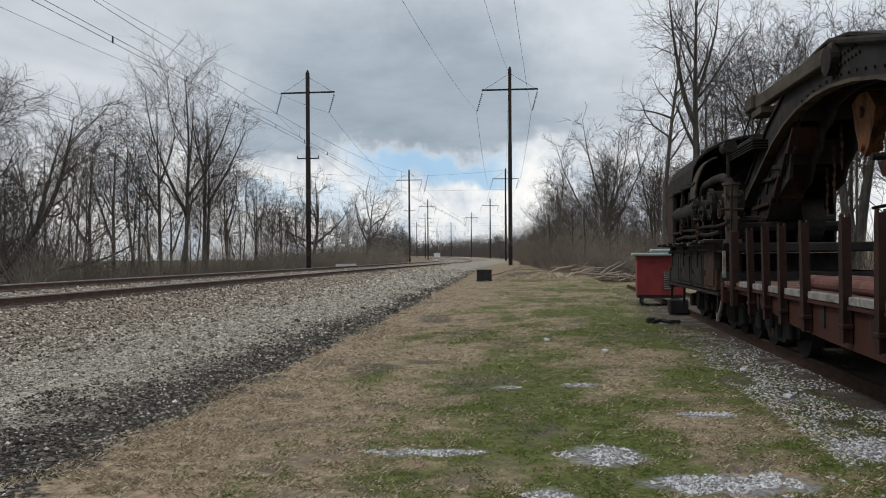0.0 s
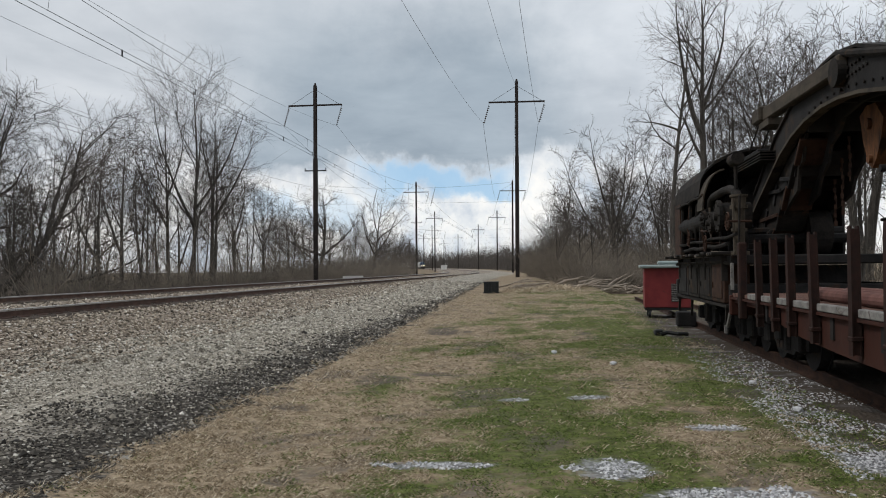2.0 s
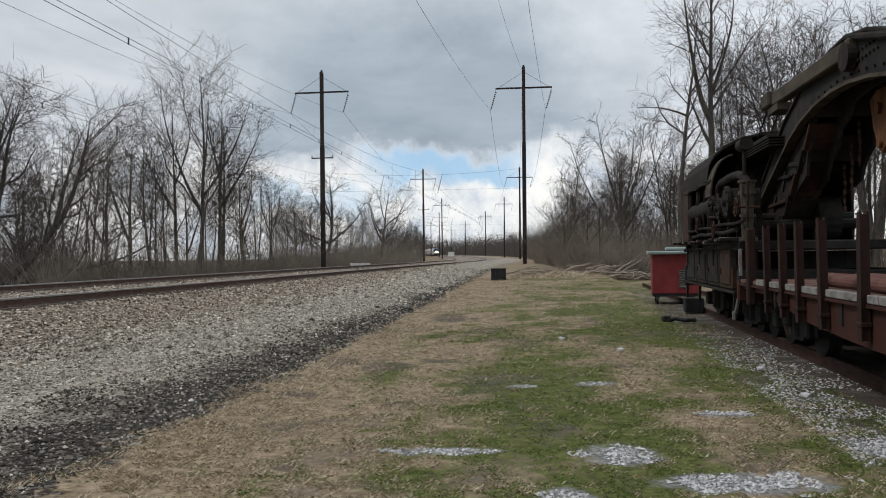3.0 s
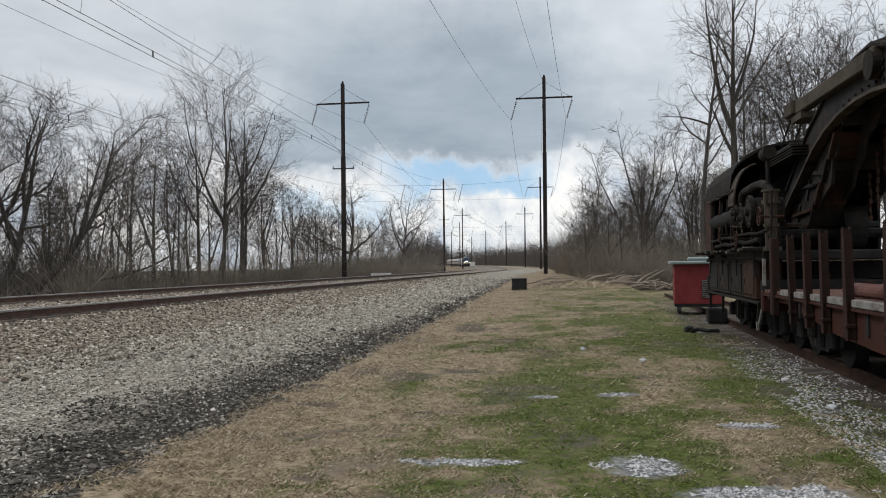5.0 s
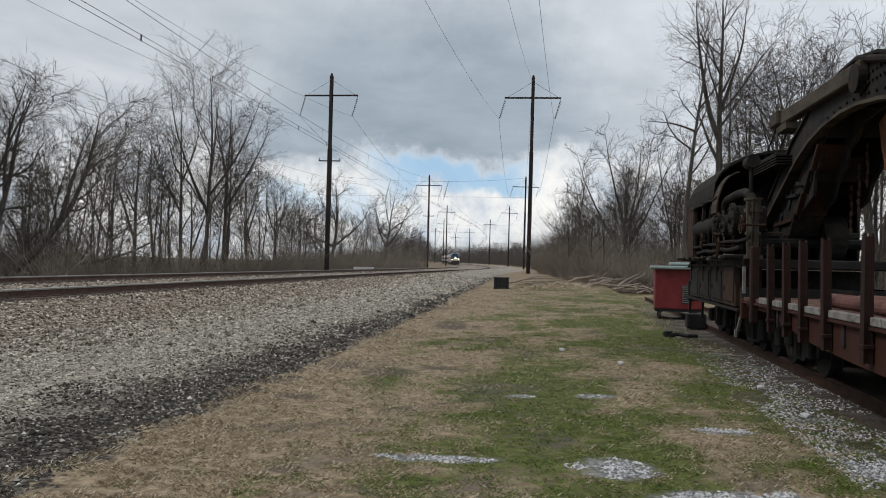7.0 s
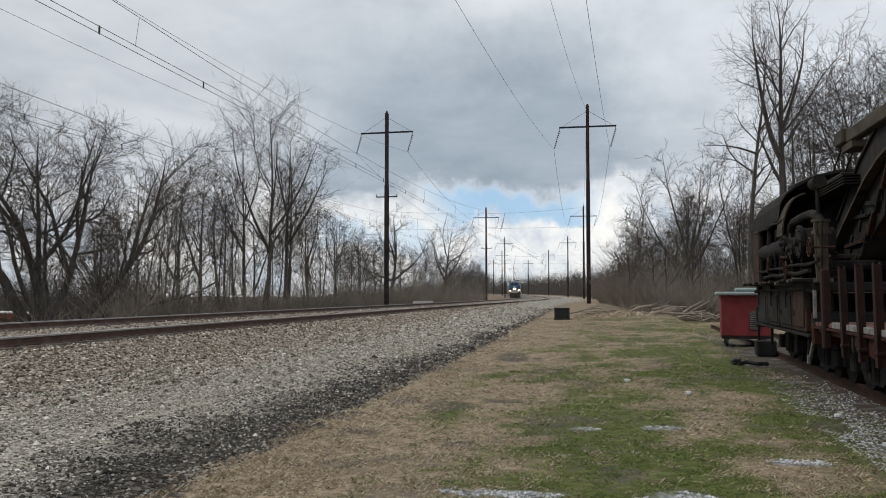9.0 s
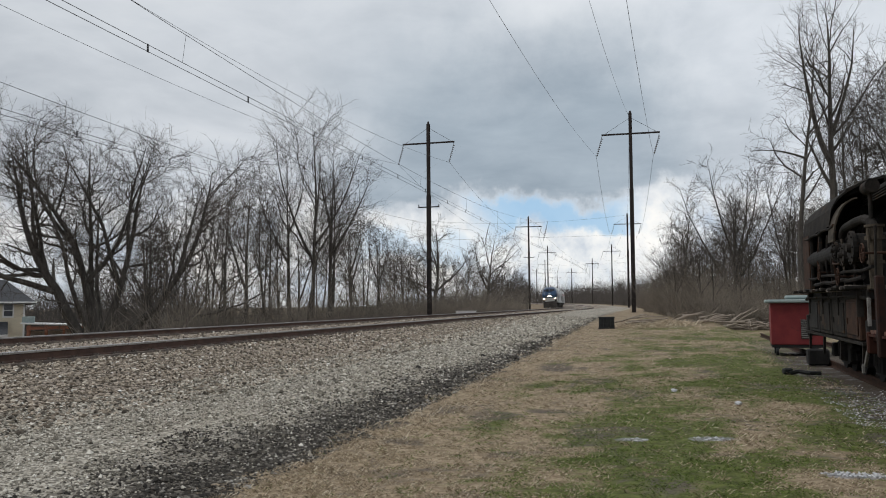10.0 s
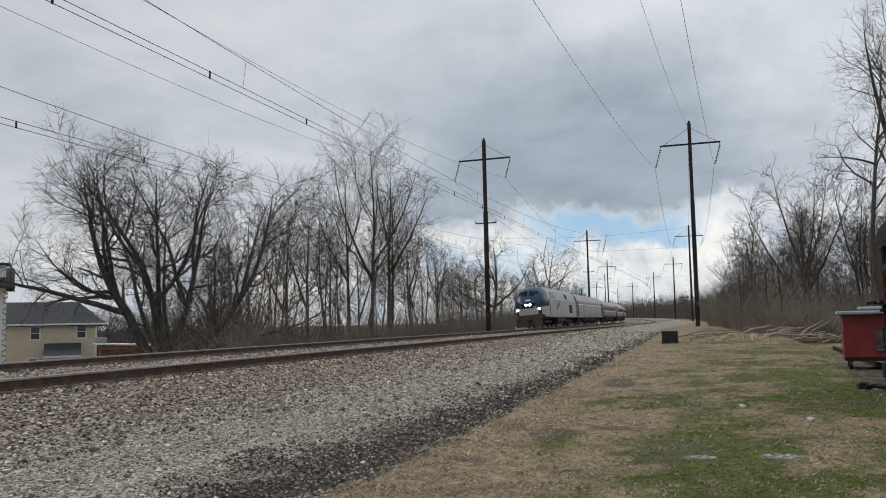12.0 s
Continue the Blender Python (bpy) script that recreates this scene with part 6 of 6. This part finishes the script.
def coach(label, square):
    th = thing("coach", pose(0, 0, 0), label, "rail coach", "coaches of the train")
    L, H = 25.4, 1.53
    bm = bmesh.new()
    if square:
        sec = [(-H, 1.0), (-H, 3.15), (-1.40, 3.7), (-1.0, 4.02), (0, 4.14), (1.0, 4.02), (1.40, 3.7), (H, 3.15), (H, 1.0)]
    else:
        sec = [(-1.36, 1.0), (-1.50, 1.6), (-1.56, 2.3), (-1.50, 3.0), (-1.28, 3.5), (-0.8, 3.80), (0, 3.90), (0.8, 3.80), (1.28, 3.5), (1.50, 3.0), (1.56, 2.3), (1.50, 1.6), (1.36, 1.0)]
    vs = ring_loft(bm, [[(x, y, z) for x, z in sec] for y in (0.2, L / 2, L - 0.2)])
    bm.faces.new(vs[0][::-1])
    bm.faces.new(vs[-1])
    part("body", bm, M_STEEL, th, "dull stainless body", smooth=False)
    for s in (-1, 1):
        xx = s * (H + 0.008 if square else 1.555)
        part("red_stripe", box(bmesh.new(), (xx if square else s * 1.525, L / 2, 2.86), (0.03, L - 0.8, 0.16)), M_STRIPERED, th, "red painted stripe")
        part("white_stripe", box(bmesh.new(), (xx, L / 2, 2.0 if not square else 2.68), (0.03, L - 0.8, 0.10)), M_STRIPEWHITE, th, "white painted stripe")
        if not square:
            for k in range(11):
                part("window", box(bmesh.new(), (s * 1.55, 3.0 + 1.94 * k, 2.42), (0.05, 1.5, 0.56), bevel=0.02), M_GLASS, th)
        else:
            for y in (6.5, 18.5):
                part("baggage_door", box(bmesh.new(), (s * 1.545, y, 2.1), (0.04, 1.8, 2.0), bevel=0.02), M_STEEL, th)
        for y in (0.9, L - 0.9):
            part("end_door", box(bmesh.new(), (xx, y, 2.15), (0.04, 0.75, 1.9), bevel=0.01), M_UNDER, th)
    part("lower_panel", box(bmesh.new(), (0, L / 2, 1.12), (3.02, L - 1.0, 0.36), bevel=0.03), M_UNDER, th, "dark lower side")
    part("diaphragm", box(bmesh.new(), (0, 0.0, 2.3), (1.3, 0.4, 2.3), bevel=0.05), M_UNDER, th)
    part("underbody", box(bmesh.new(), (0, L / 2, 0.78), (2.4, L * 0.5, 0.5), bevel=0.08), M_UNDER, th)
    bogie(th, 3.4, 1.3)
    bogie(th, L - 3.4, 1.3)
    return th


LOCO = locomotive()
COACHES = [coach("square-roofed steel baggage coach with a red stripe", True)]
first = coach("rounded stainless coach with a dark window band", False)
COACHES.append(first)
for _ in range(2):
    COACHES.append(copy_thing(first, pose(0, 0, 0)))

FRONT_END, SPEED = 79.5, 39.0


def rail_point(y):
    return Vector((track_x(y), y, rail_z(y) - 0.06))


def ride(start, a, b, t):
    """Pose on the far track of a vehicle whose front is start metres behind the train's front; a, b: where its bogies sit."""
    y = FRONT_END + SPEED * (12.0 - t) + start
    p, q = rail_point(y + a), rail_point(y + b)
    d = (q - p).normalized()
    turn = -math.degrees(math.atan2(d.x, d.y))
    m = Matrix.Translation(p - d * a) @ pose(0, 0, 0, math.degrees(math.asin(d.z)), 0, turn) @ pose(0, 0, 0, 0, -4.0, 0)
    return m

# ---- loose stone and turf, too many to count ----
def rocks(name, mats, spots, label, category, rg):
    """Small angular stones in one mesh. spots: rows of x, y, z, size."""
    S = np.array(spots)
    n = len(S)
    base = np.array([(1, 0, 0), (-1, 0, 0), (0, 1, 0), (0, -1, 0), (0, 0, 1), (0, 0, -1)], float)
    V = np.repeat(base[None], n, 0) * rg.uniform(0.55, 1.15, (n, 6, 1)) + rg.normal(0, 0.16, (n, 6, 3))
    c = rg.uniform(0, 2 * np.pi, n)
    rot = np.zeros((n, 3, 3))
    rot[:, 0, 0], rot[:, 0, 1], rot[:, 1, 0], rot[:, 1, 1], rot[:, 2, 2] = np.cos(c), -np.sin(c), np.sin(c), np.cos(c), rg.uniform(0.5, 0.85, n)
    V = np.einsum("nij,nkj->nki", rot, V) * S[:, None, 3:4] * 0.5 + S[:, None, :3]
    tri = np.array([(0, 2, 4), (2, 1, 4), (1, 3, 4), (3, 0, 4), (2, 0, 5), (1, 2, 5), (3, 1, 5), (0, 3, 5)])
    F = (np.arange(n) * 6)[:, None, None] + tri[None]
    me = bpy.data.meshes.new(name)
    me.from_pydata(V.reshape(-1, 3).tolist(), [], F.reshape(-1, 3).tolist())
    me.materials.append(mats)
    return tagged(new(name, me), label, category, kind="stuff")


def scatter_stones():
    rg = np.random.default_rng(8)
    spots = []
    for y0, y1, n, s0, s1 in ((3, 18, 18000, 0.038, 0.09), (18, 45, 13000, 0.05, 0.11), (45, 100, 4500, 0.08, 0.16)):
        for k in range(n):
            y = rg.uniform(y0, y1)
            u = rg.uniform(6.6, 10.6) if rg.random() < 0.62 else rg.uniform(-2.6, 5.0)
            x = track_x(y) + u
            if abs(u - 6.45) < 0.12:
                continue
            q = rg.uniform(s0, s1)
            spots.append((x, y, land(x, y) + rg.uniform(0.0, 0.3) * q, q))
    rocks("ballast", M_BALLAST, spots, "brown-grey angular track ballast stones", "ballast", rg)
    spots, edge = [], []
    for y0, y1, n, s0, s1 in ((2, 12, 32000, 0.016, 0.052), (12, 26, 14000, 0.034, 0.085), (26, 60, 6000, 0.06, 0.14)):
        for k in range(n):
            y = rg.uniform(y0, y1)
            u = rg.uniform(9.6, 13.9)
            x = track_x(y) + u
            q = rg.uniform(s0, s1) * (2.0 if rg.random() < 0.02 else 1)
            rim = u + 1.2 * noise.noise((x * 0.6, y * 0.6, 2)) > 12.6 + rg.normal(0, 0.35) + 0.025 * max(0.0, y - 10)
            (edge if rim and rg.random() < 0.90 else spots).append((x, y, land(x, y) + 0.12 * q, q))
    rocks("cinder_edge", M_CINDER, edge, "dark cinders and small stones along the road's edge", "cinders", rg)
    rocks("road_gravel", M_ROADSTONE, spots, "grey gravel stones of the service road", "gravel", rg)
    spots = []
    for cx, cy, rx, ry, n in PALE_PATCHES:
        for k in range(int(n * 1.7)):
            a, r = rg.uniform(0, 2 * np.pi), math.sqrt(rg.random()) * 1.15
            x, y = cx + rx * r * math.cos(a), cy + ry * r * math.sin(a)
            if r > 0.5 and noise.noise((x * 4, y * 4, 3)) < (r - 0.75):
                continue
            spots.append((x, y, land(x, y) + 0.004, rg.uniform(0.014, 0.046)))
    for k in range(16000):
        y = 3 + 18 * rg.random() ** 1.7
        x = side_x(y) + rg.uniform(-1.45, -0.1)
        if rg.random() < (y - 9) / 8 or rg.random() < (x - side_x(y) + 0.75):
            continue
        if noise.noise((x * 1.2, y * 0.8, 4)) < -0.2:
            continue
        spots.append((x, y, land(x, y), rg.uniform(0.015, 0.05)))
    rocks("pale_gravel", M_PALESTONE, spots, "pale blue-grey crushed stone in patches", "gravel", rg)


def blades(name, mats, rows, label, rg):
    """Thin bent grass blades: rows of x, y, z, length."""
    S = np.array(rows)
    n = len(S)
    c = rg.uniform(0, 2 * np.pi, n)
    lie = rg.uniform(0.7, 1.5, n)
    d = np.stack([np.cos(c) * np.sin(lie), np.sin(c) * np.sin(lie), np.cos(lie)], 1) * S[:, 3:4]
    w = np.stack([-np.sin(c), np.cos(c), np.zeros(n)], 1) * (0.001 + 0.022 * S[:, 3:4])
    p = S[:, :3]
    V = np.stack([p - w, p + w, p + d * 0.55 + w * 0.7 + (0, 0, 0.004), p + d * (1, 1, 0.85)], 1).reshape(-1, 3)
    F = (np.arange(n) * 4)[:, None] + np.array([0, 1, 2, 3])
    me = bpy.data.meshes.new(name)
    me.from_pydata(V.tolist(), [], F.tolist())
    me.materials.append(mats)
    return tagged(new(name, me), label, "grass", kind="stuff")


def turf():
    rg = np.random.default_rng(4)
    dry, grn = [], []
    for y0, y1, n, l0, l1 in ((3.5, 9, 150000, 0.02, 0.052), (9, 18, 85000, 0.03, 0.075), (18, 45, 36000, 0.05, 0.12)):
        for k in range(n):
            y = rg.uniform(y0, y1)
            x = rg.uniform(-0.62 * y, 0.62 * y) if y < 14 else rg.uniform(-3.5, 9)
            clump = noise.noise((x * 5.0, y * 5.0, 12))
            if clump < -0.25:
                continue
            u = x - track_x(y)
            s = x - side_x(y)
            if u < 13.7 + 0.5 * noise.noise((x, y, 0)) or s > -0.5:
                continue
            if any(((x - a) / c) ** 2 + ((y - b) / d) ** 2 < 0.9 for a, b, c, d, _ in PALE_PATCHES):
                continue
            g = green_at(x, y)
            z = land(x, y) - 0.004
            if rg.random() < (g + 0.9 * noise.noise((x * 3.2, y * 3.2, 6))) * 0.85:
                grn.append((x, y, z, rg.uniform(l0, l1) * (0.85 + 0.7 * clump)))
            elif noise.noise((x * 0.9, y * 0.9, 8)) > -0.35:
                dry.append((x, y, z, rg.uniform(l0, l1) * (1.05 + 1.0 * clump + 0.4 * (u < 14.6))))
    for cx, cy, n, l in ((4.6, 44.5, 900, 0.5), (6.2, 47, 900, 0.6), (3.4, 43, 300, 0.35)):
        for k in range(n):
            x, y = cx + rg.normal(0, 0.6), cy + rg.normal(0, 1.2)
            dry.append((x, y, land(x, y), rg.uniform(0.5, 1.0) * l))
    blades("dry_grass", M_STRAWTUFT, dry, "matted straw-coloured winter grass", rg)
    blades("green_grass", M_GREEN, grn, "short fresh green spring grass", rg)


scatter_stones()
turf()
for x, y in ((2.67, 12.93), (3.9, 8.9), (1.9, 14.5), (4.2, 11.0)):
    bm = bmesh.new()
    bmesh.ops.create_icosphere(bm, subdivisions=1, radius=0.06)
    for v in bm.verts:
        v.co = v.co * random.uniform(0.7, 1.2)
        v.co.z *= 0.6
    tagged(part("stone", bm, M_STONEGREY, None, at=pose(x, y, land(x, y) + 0.02)), "small pale stone lying on the grass", "stone", "loose stones")


def motions():
    """The train comes on round the bend at an even speed."""
    times = [0.5 * k for k in range(25)]
    walk(LOCO, [(t, ride(0.0, 4.0, 16.9, t)) for t in times])
    for k, c in enumerate(COACHES):
        walk(c, [(t, ride(21.2 + 26.0 * k, 3.4, 22.0, t)) for t in times])


motions()
